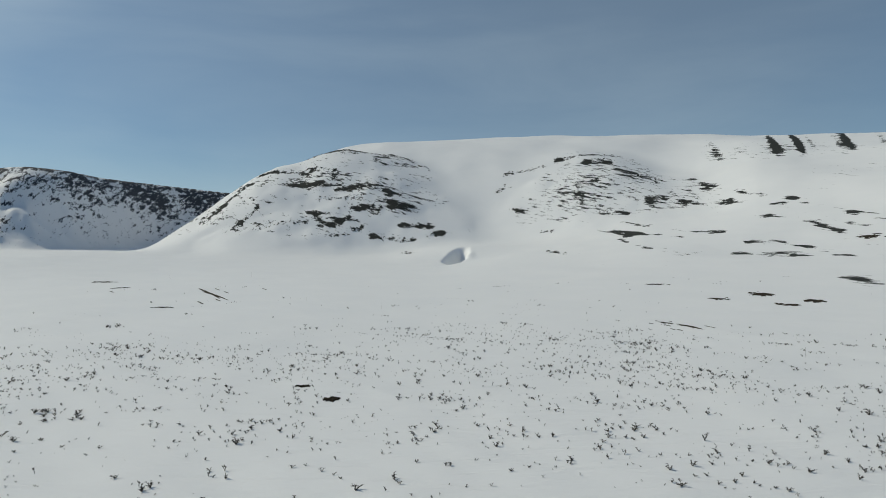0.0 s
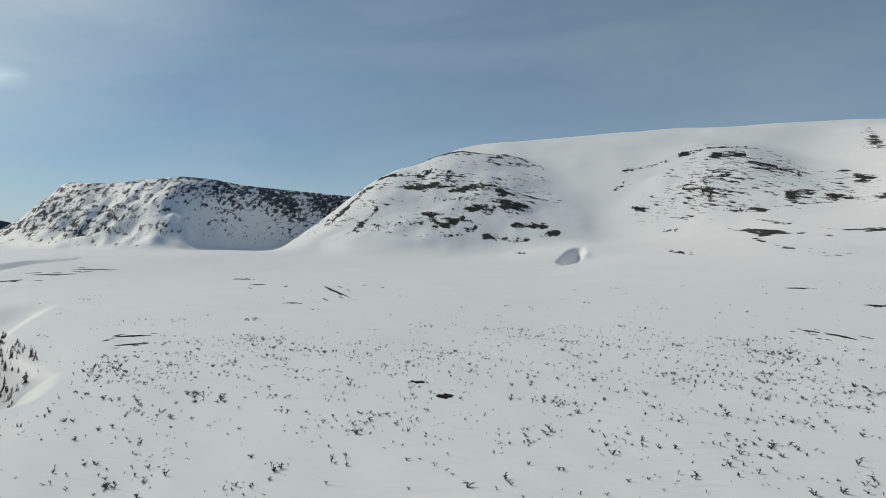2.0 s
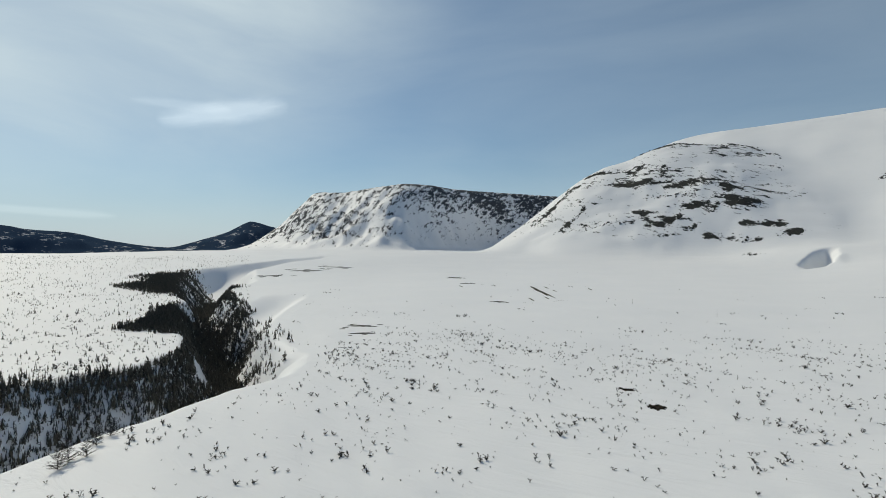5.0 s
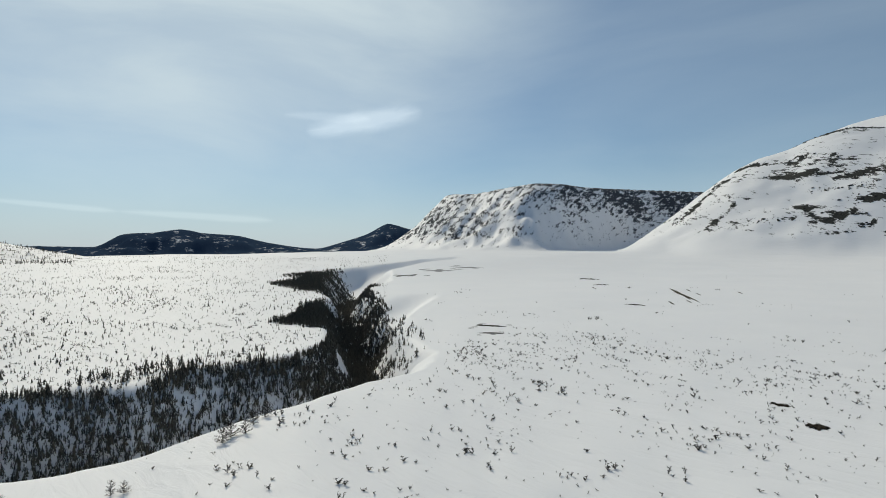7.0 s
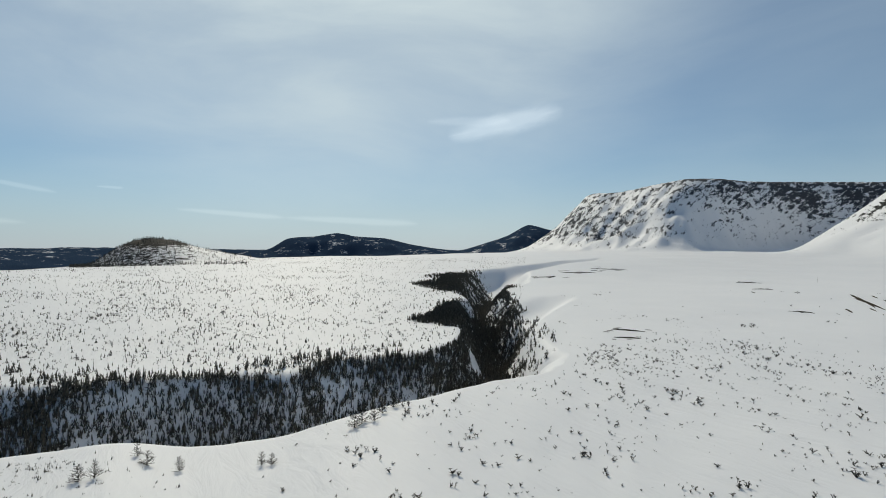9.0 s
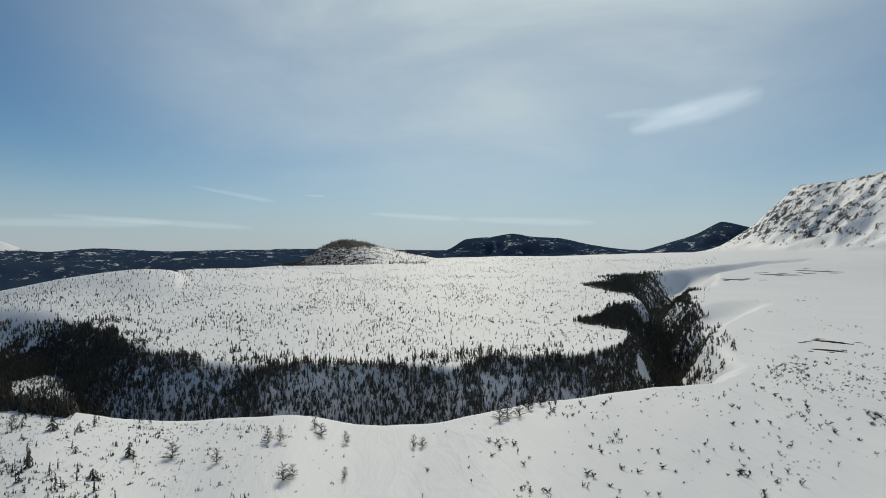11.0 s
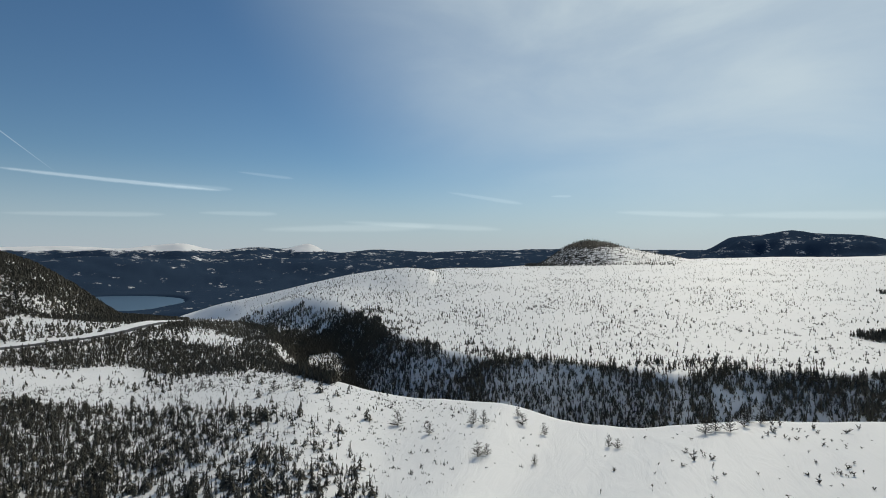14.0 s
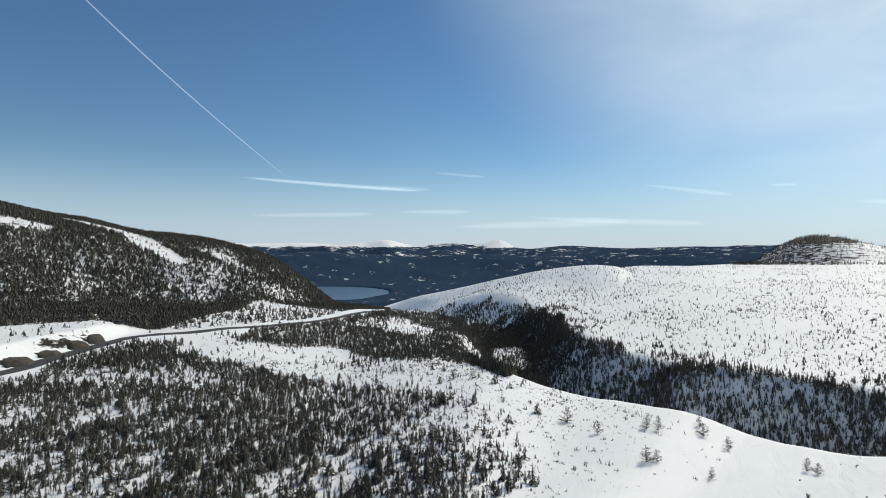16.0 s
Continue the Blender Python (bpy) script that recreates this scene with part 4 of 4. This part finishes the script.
near_wood, wood_spots = split_near(wood_spots, 280, -50, -45)
near_plain, plain_spots = split_near(plain_spots, 280, -45, 80)
planted([tree_thing("spruce", c, STEM[0], "crown", MAT_NEEDLES, MAT_BARK, "slim dark young black spruce standing in snow", "tree", "spruces of the young wood") for c in SPRUCE_FULL], near_wood)
planted([tree_thing("larch_shrub", c, STEM[0], "crown", MAT_SHRUB, MAT_BARK, "bare wind-bent larch shrub half buried in packed snow", "shrub", "larch shrubs on the barren") for c in SHRUB], near_plain)
LARCH_AT = ((-100.5, -23, 3.4), (-95.4, -14, 3.2), (-84.5, -1, 3.3), (-86.5, 0.5, 2.6), (-104.1, 24.2, 3.0), (-103, 26, 2.4), (-108, 46.4, 4.6), (-107, 49, 3.8), (-112, 53, 3.6), (-116.6, 54.8, 3.8), (-115, 57, 3.2), (-112.2, -62.5, 3.4),
            (-114.5, -57.5, 3.6), (-90, 9.5, 2.4), (-104.1, -5.8, 3.2), (-104.5, -3.5, 3.6), (-111.8, 4.7, 3.0), (-109, 10, 3.2), (-117, 3, 2.8), (-126.5, 71.9, 3.0), (-120, 60, 3.4), (-106, 44, 3.6))
larch_xy = np.array(LARCH_AT)
larch_spots = np.column_stack([larch_xy[:, :2], ground_z(larch_xy[:, 0], larch_xy[:, 1]) - 0.05, 0.95 * larch_xy[:, 2], nrg.uniform(0.95, 1.5, len(larch_xy)), nrg.uniform(0, 6.28, len(larch_xy))])
planted([tree_thing("larch", c[3:], c[:3], "crown", MAT_TWIG, MAT_BARK, "leafless grey larch with spreading bare twigs", "tree", "larches along the gorge rim") for c in LARCH], larch_spots)

stuff("gorge_forest", gorge_spots, SPRUCE_BANK, "dark spruces crowding the steep gorge slopes", "forest", stems=False)
stuff("upper_gorge_forest", upper_spots, SPRUCE_LOW, "dense dark spruces filling the upper and lower gorge", "forest", stems=False)
split_wood, wood_spots = wood_spots[::4].copy(), np.delete(wood_spots, np.arange(0, len(wood_spots), 4), axis=0)
split_wood[:, 3] *= 0.62
far_off = np.hypot(wood_spots[:, 0], wood_spots[:, 1]) > 150
stuff("spruce_wood", wood_spots[~far_off], SPRUCE_MID, "dense young black spruces standing in snow", "forest")
stuff("spruce_belt", wood_spots[far_off], SPRUCE_BANK, "dark belt of spruces between road and gorge", "forest", stems=False)
stuff("hill_forest", hill_spots, SPRUCE_TINY, "dark spruce forest on a snowy hillside", "forest", stems=False)
knoll_spots = strewn(3000, (80, 95), (960, 1170), lambda x, y, g, t, r: 0.25 + 0.75 * smooth(85, 91, t), (2.5, 5.5))
spur_spots = strewn(10000, (103, 133), (430, 1250), lambda x, y, g, t, r: (g > 0.8) * (0.14 + 0.36 * clumps(x, y, 50, 105, -0.3, 0.3)), (0.9, 3.2), (0.9, 1.7), crowd=1.2)
stuff("scattered_spruces", np.concatenate([across_spots[1::3], across_spots[2::3], spur_spots, knoll_spots]), SPRUCE_TINY, "small scattered spruces on the snowy far bank", "trees", MAT_DWARF, stems=False)
stuff("gorge_brush", np.concatenate([brush_spots, wood_brush, across_spots[::3]]), BRUSH, "bare grey brush between the gorge spruces", "brush", MAT_TWIG, stems=False)
stuff("larch_shrubs", np.concatenate([plain_spots, bank_spots[::2]]), SHRUB, "bare wind-bent larch shrubs poking through packed snow", "shrubs", MAT_SHRUB, stems=False)
stuff("low_spruces", split_wood, BUSHY, "low bushy spruces spreading over the snow", "shrubs", stems=False)
stuff("dwarf_spruces", np.concatenate([bank_spots[1::2], seedling_spots, under_spots]), DWARF, "stunted wind-beaten dwarf spruces poking through snow", "shrubs", MAT_DWARF, stems=False)


# ---- rock outcrops of the mountain ----
def rock_template(rng):
    """A unit-wide angular block with a split, tilted top."""
    low = [np.array((math.cos(a) * rng.uniform(0.4, 0.6), math.sin(a) * rng.uniform(0.4, 0.6), -0.4)) for a in np.arange(6) * 1.047 + rng.uniform(0, 1)]
    mid = [p * (rng.uniform(0.75, 1.0), rng.uniform(0.75, 1.0), 0) + (0, 0, rng.uniform(0.25, 0.7)) for p in low]
    peak = np.array((rng.uniform(-0.15, 0.15), rng.uniform(-0.15, 0.15), rng.uniform(0.55, 0.9)))
    tris = []
    for k in range(6):
        j = (k + 1) % 6
        tris += [(low[k], low[j], mid[j]), (low[k], mid[j], mid[k]), (mid[k], mid[j], peak)]
    return np.array(tris)


def outcrop_spots():
    rows = []
    for t0, r0, t1, r1, w in LEDGES_WEST + LEDGES_FOOT + LEDGES_EAST:
        (ax, ay), (bx, by) = spoke_xy(t0, r0), spoke_xy(t1, r1)
        for u in nrg.random(int(math.hypot(bx - ax, by - ay) * w / 26) + 6):
            size = 1.6 + 4.2 * nrg.random() ** 2.4
            rows.append((ax + (bx - ax) * u + nrg.normal(0, 0.7 * w), ay + (by - ay) * u + nrg.normal(0, 0.7 * w), 0, 0.6 * size, nrg.uniform(1.2, 2.6), nrg.uniform(0, 6.28)))
    q = np.array(rows)
    q[:, 2] = ground_z(q[:, 0], q[:, 1]) - 0.3
    return q


stuff("rock_outcrops", outcrop_spots(), [rock_template(rng) for _ in range(9)], "dark lichened rock ledges breaking through the mountain snow", "rocks", MAT_ROCK, stems=False)


# ---- road ----
def build_road():
    p = np.array(ROAD_XY)
    d = np.gradient(p, axis=0)
    d /= np.linalg.norm(d, axis=1)[:, None]
    nrm = np.column_stack([-d[:, 1], d[:, 0]])
    zc = ground_z(p[:, 0], p[:, 1]) + 0.15
    v, f = [], []
    for i in range(len(p)):
        for off, dz in ((-4.6, -1.5), (-3.5, 0), (3.5, 0), (4.6, -1.5)):
            v.append((*(p[i] + nrm[i] * off), zc[i] + dz))
    for i in range(len(p) - 1):
        for k in range(3):
            f.append((4 * i + k, 4 * i + k + 1, 4 * i + k + 5, 4 * i + k + 4))
    me = mesh_from("road", v, f, MAT_ASPHALT)
    tagged(new("road", me), "grey two-lane asphalt road through the snow", "road", kind="structure")


build_road()


# ---- things along the road ----
MAT_WOOD = plain_material("weathered_pole_wood", (0.10, 0.085, 0.07), (0.22, 0.19, 0.16), 3.0, 0.9, 0.2, False)
MAT_STEEL, n_, l_, p_ = material("galvanised_steel")
p_.inputs["Base Color"].default_value, p_.inputs["Metallic"].default_value, p_.inputs["Roughness"].default_value = (0.35, 0.36, 0.37, 1), 0.8, 0.5
MAT_PAINT = plain_material("dark_car_paint", (0.015, 0.016, 0.018), (0.025, 0.026, 0.03), 2.0, 0.3, 0.0, False)
MAT_RUBBER = plain_material("tyre_rubber", (0.012, 0.012, 0.012), (0.022, 0.022, 0.022), 9.0, 0.9, 0.1, False)
MAT_GLASS, n_, l_, p_ = material("tinted_glass")
p_.inputs["Base Color"].default_value, p_.inputs["Roughness"].default_value = (0.02, 0.025, 0.03, 1), 0.05
MAT_CERAMIC, n_, l_, p_ = material("brown_ceramic")
p_.inputs["Base Color"].default_value, p_.inputs["Roughness"].default_value = (0.10, 0.05, 0.03, 1), 0.25


def part(name, bm, mat, parent=None, label=""):
    me = bpy.data.meshes.new(name)
    bm.to_mesh(me)
    bm.free()
    me.materials.append(mat)
    ob = new(name, me)
    ob.parent = parent
    return tagged(ob, label)


def tube(p, q, r0, r1, sides=8):
    p, q = Vector(p), Vector(q)
    bm = bmesh.new()
    bmesh.ops.create_cone(bm, cap_ends=True, segments=sides, radius1=r0, radius2=r1, depth=(q - p).length)
    m = Matrix.Translation((p + q) / 2) @ (q - p).to_track_quat("Z", "Y").to_matrix().to_4x4()
    bmesh.ops.transform(bm, matrix=m, verts=bm.verts)
    return bm


def block(size, at, bevel=0.0):
    bm = bmesh.new()
    bmesh.ops.create_cube(bm, size=1)
    bmesh.ops.transform(bm, matrix=Matrix.Translation(at) @ Matrix.Diagonal((*size, 1)), verts=bm.verts)
    if bevel:
        bmesh.ops.bevel(bm, geom=bm.edges[:], offset=bevel, segments=2, affect="EDGES", profile=0.5)
    return bm


def utility_pole(x, y, turn, height=9.5):
    root = new("utility_pole")
    tagged(root, "weathered wooden utility pole with one crossarm beside the wood", "utility pole", "utility poles")
    part("pole", tube((0, 0, -0.6), (0, 0, height), 0.17, 0.11), MAT_WOOD, root)
    arm = part("crossarm", block((2.4, 0.12, 0.14), (0, 0.16, height - 0.6), 0.015), MAT_WOOD, root)
    for k in (-1.05, 0.0, 1.05):
        part("insulator", tube((k, 0.16, height - 0.53), (k, 0.16, height - 0.28), 0.06, 0.03, 6), MAT_CERAMIC, arm, "brown ceramic insulator")
    root.matrix_basis = pose(x, y, ground_z(x, y)[0], 0, 0, turn)
    return root


POLES = ((-40, -292, 9.5), (-106, -300, 9.5), (-142, -284, 9.5), (-196, -286, 9.5))
for x, y, h in POLES:
    utility_pole(x, y, 6, h)


def wire(a, b):
    """A sagging wire between two points."""
    cu = bpy.data.curves.new("power_line", "CURVE")
    cu.dimensions, cu.bevel_depth, cu.bevel_resolution = "3D", 0.012, 1
    sp = cu.splines.new("POLY")
    sp.points.add(12)
    for k in range(13):
        u = k / 12
        p = Vector(a).lerp(Vector(b), u)
        sp.points[k].co = (p.x, p.y, p.z - 4 * 0.7 * u * (1 - u), 1)
    cu.materials.append(MAT_STEEL)
    tagged(new("power_line", cu), "thin grey power line sagging between wooden poles", "power line", "power lines")


for k in range(len(POLES) - 1):
    (ax, ay, ah), (bx, by, bh) = POLES[k], POLES[k + 1]
    for off in (-1.05, 0.0, 1.05):
        wire((ax + off, ay + 0.16, ground_z(ax, ay)[0] + ah - 0.28), (bx + off, by + 0.16, ground_z(bx, by)[0] + bh - 0.28))


def marker_stake(x, y, h):
    root = new("marker_stake")
    tagged(root, "thin grey trail marker stake planted in snow", "marker stake", "marker stakes on the barren")
    part("pole", tube((0, 0, -0.3), (0, 0, h), 0.05, 0.035, 6), MAT_WOOD, root)
    part("cap", tube((0, 0, h), (0, 0, h + 0.1), 0.06, 0.03, 6), MAT_STEEL, root, "metal cap")
    root.matrix_basis = pose(x, y, ground_z(x, y)[0], 1.5, -1, 0)


for x, y, h in ((-42, 376, 4.2), (134.5, 205, 3.6), (-103.5, 420, 4.0), (-262, 756, 6.0), (-352, 712, 6.0)):
    marker_stake(x, y, h)


def van(x, y, turn):
    root = new("parked_van")
    tagged(root, "dark boxy van parked on the snow beside the wood", "van")
    body = bmesh.new()
    side = ((-2.5, 0.45), (2.45, 0.45), (2.5, 1.05), (1.75, 1.2), (1.2, 2.0), (-2.4, 2.1), (-2.5, 1.9))
    rows = [[body.verts.new((px, wy, pz)) for px, pz in side] for wy in (-0.95, 0.95)]
    body.faces.new(rows[0])
    body.faces.new(rows[1][::-1])
    for k in range(len(side)):
        j = (k + 1) % len(side)
        body.faces.new((rows[0][k], rows[1][k], rows[1][j], rows[0][j]))
    bmesh.ops.recalc_face_normals(body, faces=body.faces)
    bmesh.ops.bevel(body, geom=body.edges[:], offset=0.06, segments=2, affect="EDGES", profile=0.5)
    part("body", body, MAT_PAINT, root)
    for s in (-1, 1):
        part("side_window", block((2.6, 0.03, 0.5), (-0.5, s * 0.955, 1.6), 0.01), MAT_GLASS, root, "dark side glass")
        for wx in (-1.6, 1.55):
            wheel = part("wheel", tube((wx, s * 0.72, 0.36), (wx, s * 0.97, 0.36), 0.36, 0.36, 16), MAT_RUBBER, root)
            part("rim", tube((wx, s * 0.965, 0.36), (wx, s * 0.985, 0.36), 0.2, 0.18, 12), MAT_STEEL, wheel, "grey steel rim")
        part("headlight", block((0.04, 0.3, 0.16), (2.5, s * 0.68, 0.85), 0.01), MAT_STEEL, root, "clear headlight")
    wind = block((0.03, 1.6, 0.85), (0, 0, 0), 0.01)
    bmesh.ops.transform(wind, matrix=pose(1.5, 0, 1.6, 0, -34, 0), verts=wind.verts)
    part("windscreen", wind, MAT_GLASS, root)
    root.matrix_basis = pose(x, y, ground_z(x, y)[0], 0, 0, turn)


van(-107, -248, 20)


# brown heath blown clear of snow: azimuth, distance, length, width, heading
# some rows stand in for a crack, channel lines and rocks, drawn as heath
HEATH_AND_CRACKS = ((11.3, 153, 2.0, 2.3, 80), (14.1, 169, 2.0, 1.5, 75), (22.7, 525, 70, 2.6, 9), (31.6, 770, 10, 5, 70), (30.4, 650, 8, 4, 80), (26.8, 428, 6, 2, 60), (-30.1, 480, 8, 11, 100), (-32.2, 425, 6, 8, 110), (-33.9, 452, 6, 12, 100),
         (-24, 305, 9, 1.6, 45), (-22, 316, 6, 1.4, 45), (-26.4, 447, 6, 4, 60), (41.2, 298, 9, 1.8, 70), (41.0, 275, 7, 1.6, 60), (-37.7, 1000, 16, 14, 100), (-21, 550, 9, 4, 80), (50, 812, 32, 5, -41), (46.8, 900, 28, 5, -76), (43.8, 957, 30, 5, -97))


# ---- gravel heaps of the cut bank beside the road ----
def gravel_heap(t0, r0, length, width, height, heading, seed):
    rnd = random.Random(seed)
    cx, cy = spoke_xy(t0, r0)
    a, n, verts, faces = radians(heading), 26, [], []
    rings = ((1.2, -0.4), (1.0, 0.1), (0.86, 0.45), (0.7, 0.8), (0.5, 0.97), (0.2, 1.0))
    wob = [rnd.uniform(0.72, 1.2) for _ in range(n)]
    for q, up in rings:
        for k in range(n):
            b = 6.2832 * k / n
            u, v = length * q * wob[k] * math.cos(b), width * q * wob[k] * math.sin(b)
            verts.append((u * math.cos(a) - v * math.sin(a), u * math.sin(a) + v * math.cos(a), height * up * rnd.uniform(0.93, 1.06)))
    for i in range(len(rings) - 1):
        for k in range(n):
            j = (k + 1) % n
            faces.append((i * n + k, i * n + j, (i + 1) * n + j, (i + 1) * n + k))
    faces.append(tuple(range((len(rings) - 1) * n, len(rings) * n)))
    ob = new("gravel_heap", mesh_from("gravel_heap", verts, faces, MAT_GRAVEL, True))
    tagged(ob, "rounded heap of dark gravel cut into the snowy road bank", "gravel heap", "gravel heaps beside the road")
    ob.matrix_basis = pose(cx, cy, ground_z(cx, cy)[0] - height + 0.9)


for k, row in enumerate(((169.2, 207, 10, 6.5, 6.0, 168), (166.2, 214, 9, 6, 6.0, 163), (163.4, 224.5, 7.5, 5.5, 5.5, 150), (161.0, 236, 6.5, 5, 5.0, 146), (159.2, 246, 5, 4.5, 4.5, 140))):
    gravel_heap(*row, 700 + k)


MAT_HEATH = plain_material("brown_heath", (0.014, 0.011, 0.008), (0.055, 0.040, 0.024), 0.8, 0.95, 0.8, False)


def heath_crack_patch(t0, r0, length, width, heading, seed):
    """A ragged low hump of bare heath and stones lying proud of the snow."""
    rnd = random.Random(seed)
    cx, cy = spoke_xy(t0, r0)
    a = radians(t0 + heading)
    n, verts, faces = 40, [], []
    wob = [0.25 + 1.0 * rnd.random() for _ in range(n)]
    wob = [0.76 * wob[k] + 0.12 * (wob[k - 1] + wob[(k + 1) % n]) for k in range(n)]
    for ring, rise in ((0.12, 0.5), (0.45, 0.42), (0.75, 0.3), (1.0, -0.12)):
        for k in range(n):
            b = 6.2832 * k / n
            q = ring * (wob[k] if ring > 0.5 else 1.0)
            u, v = length * q * math.cos(b), width * q * math.sin(b)
            x, y = cx - u * math.sin(a) + v * math.cos(a), cy + u * math.cos(a) + v * math.sin(a)
            verts.append([x, y, min(0.6, 0.25 * width) * rise * rnd.uniform(0.7, 1.3) + (0.1 if ring < 0.9 else 0)])
    q = np.array(verts)
    q[:, 2] += ground_z(q[:, 0], q[:, 1]) + (0.004 * r0 ** 0.5)
    for ring in range(3):
        for k in range(n):
            j = (k + 1) % n
            faces.append((ring * n + k, (ring + 1) * n + k, (ring + 1) * n + j, ring * n + j))
    faces.append(tuple(range(n - 1, -1, -1)))
    tagged(new("heath_crack_patch", mesh_from("heath_crack_patch", q, faces, MAT_HEATH)), "ragged dark brown patch, mostly heath blown clear of snow", "heath patch", "bare patches on the barren")


for k, row in enumerate(HEATH_AND_CRACKS):
    heath_crack_patch(*row, k)
    for j in range(6):        # broken-off bits beside it
        heath_crack_patch(row[0] + 150 * (random.random() - 0.5) * row[2] / row[1], row[1] + 2.2 * (random.random() - 0.5) * row[2], row[2] * 0.22, row[3] * 0.33, row[4], 100 * k + j)


# ---- clouds and vapour trails, far behind everything ----
def cloud_material(name, along, across, strength, opacity, thin):
    m, n, l, p = material(name)
    n.remove(p)
    uv = attribute_node(n, "sheet").outputs["Vector"]
    sep = n.new("ShaderNodeSeparateXYZ")
    l.new(uv, sep.inputs[0])
    u, v = sep.outputs["X"], sep.outputs["Y"]
    fluff = noise_node(n, l, 1.0, 7, 0.6, mapped(n, l, uv, (along, across, 1)), 0.5)
    edge = math_node(n, l, "SUBTRACT", 1.0, math_node(n, l, "POWER", math_node(n, l, "ABSOLUTE", v), 0.8))
    ends = math_node(n, l, "MULTIPLY", math_node(n, l, "MULTIPLY", u, math_node(n, l, "SUBTRACT", 1.0, u)), 4.0, True)
    cover = math_node(n, l, "MULTIPLY", edge, math_node(n, l, "POWER", ends, 0.45))
    r = n.new("ShaderNodeMapRange")
    r.inputs[1].default_value, r.inputs[2].default_value, r.inputs[3].default_value, r.inputs[4].default_value = thin, thin + 0.55, 0.0, opacity
    r.interpolation_type = "SMOOTHSTEP"
    l.new(math_node(n, l, "MULTIPLY", cover, math_node(n, l, "ADD", fluff, 0.5)), r.inputs[0])
    glow, clear, both = n.new("ShaderNodeEmission"), n.new("ShaderNodeBsdfTransparent"), n.new("ShaderNodeAddShader")
    glow.inputs["Color"].default_value = (0.93, 0.96, 1.0, 1)
    l.new(math_node(n, l, "MULTIPLY", r.outputs[0], strength), glow.inputs["Strength"])
    l.new(clear.outputs[0], both.inputs[0])
    l.new(glow.outputs[0], both.inputs[1])
    l.new(both.outputs[0], n["Material Output"].inputs["Surface"])
    return m


MAT_TRAIL = cloud_material("vapour_trail", 14, 0.9, 0.28, 0.75, 0.2)
MAT_WISP = cloud_material("thin_cloud", 4, 0.9, 0.115, 0.6, 0.15)
MAT_LENS = cloud_material("lens_cloud", 2.6, 1.6, 0.27, 0.7, 0.22)


def sky_strip(name, start, end, w0, w1, mat, label, bow=0.0, reach=4650.0):
    """A curved strip of cloud between two directions (azimuth, elevation), with its widths in degrees at both ends."""
    me = bpy.data.meshes.new(name)
    verts, sheet, faces = [], [], []
    nu, nv = 28, 6
    for i in range(nu + 1):
        u = i / nu
        for j in range(nv + 1):
            v = 2 * j / nv - 1
            half = 0.5 * (w0 + (w1 - w0) * u)
            az = start[0] + (end[0] - start[0]) * u
            el = start[1] + (end[1] - start[1]) * u + bow * 4 * u * (1 - u)
            slope = math.atan2(end[1] - start[1], (start[0] - end[0]))
            az, el = radians(az + half * v * math.sin(slope)), radians(el + half * v * math.cos(slope))
            verts.append((12 - reach * math.sin(az) * math.cos(el), 12 + reach * math.cos(az) * math.cos(el), 40 + reach * math.sin(el)))
            sheet.append((u, v, 0.0))
    for i in range(nu):
        for j in range(nv):
            a = i * (nv + 1) + j
            faces.append((a, a + 1, a + nv + 2, a + nv + 1))
    me.from_pydata(verts, [], faces)
    at = me.attributes.new("sheet", "FLOAT_VECTOR", "POINT")
    at.data.foreach_set("vector", np.array(sheet, float).ravel())
    me.materials.append(mat)
    tagged(new(name, me), label, "cloud", kind="structure")


sky_strip("backdrop_trail", (163.6, 26.0), (139.2, 6.7), 0.3, 0.2, MAT_TRAIL, "long thin white vapour trail crossing the blue sky")
sky_strip("backdrop_trail", (144.5, 7.1), (126.0, 6.15), 0.55, 0.75, MAT_TRAIL, "broad fading white vapour trail low in the sky")
sky_strip("backdrop_cloud", (61.0, 12.0), (48.6, 14.6), 3.6, 4.6, MAT_LENS, "small soft white lens-shaped cloud")
sky_strip("backdrop_cloud", (63.0, 13.6), (54.0, 13.6), 1.2, 2.0, MAT_WISP, "small soft white lens-shaped cloud")
for s, e, w in (((87.2, 4.25), (77.0, 3.65), 1.1), ((77.5, 3.7), (63.5, 3.2), 1.5), ((93.4, 5.95), (91.2, 5.92), 0.5), ((133, 6.6), (125.2, 6.3), 0.9), ((125, 8.05), (119.5, 7.6), 0.6), ((143.5, 3.4), (131, 3.75), 0.9),
                ((123, 2.5), (105, 2.95), 1.6), ((128.5, 4.0), (121, 4.05), 0.9), ((104, 6.5), (96, 5.2), 0.8), ((115, 3.4), (98, 2.6), 1.2)):
    sky_strip("backdrop_cloud", s, e, 0.6 * w, w, MAT_WISP, "thin white streak of cloud near the horizon")
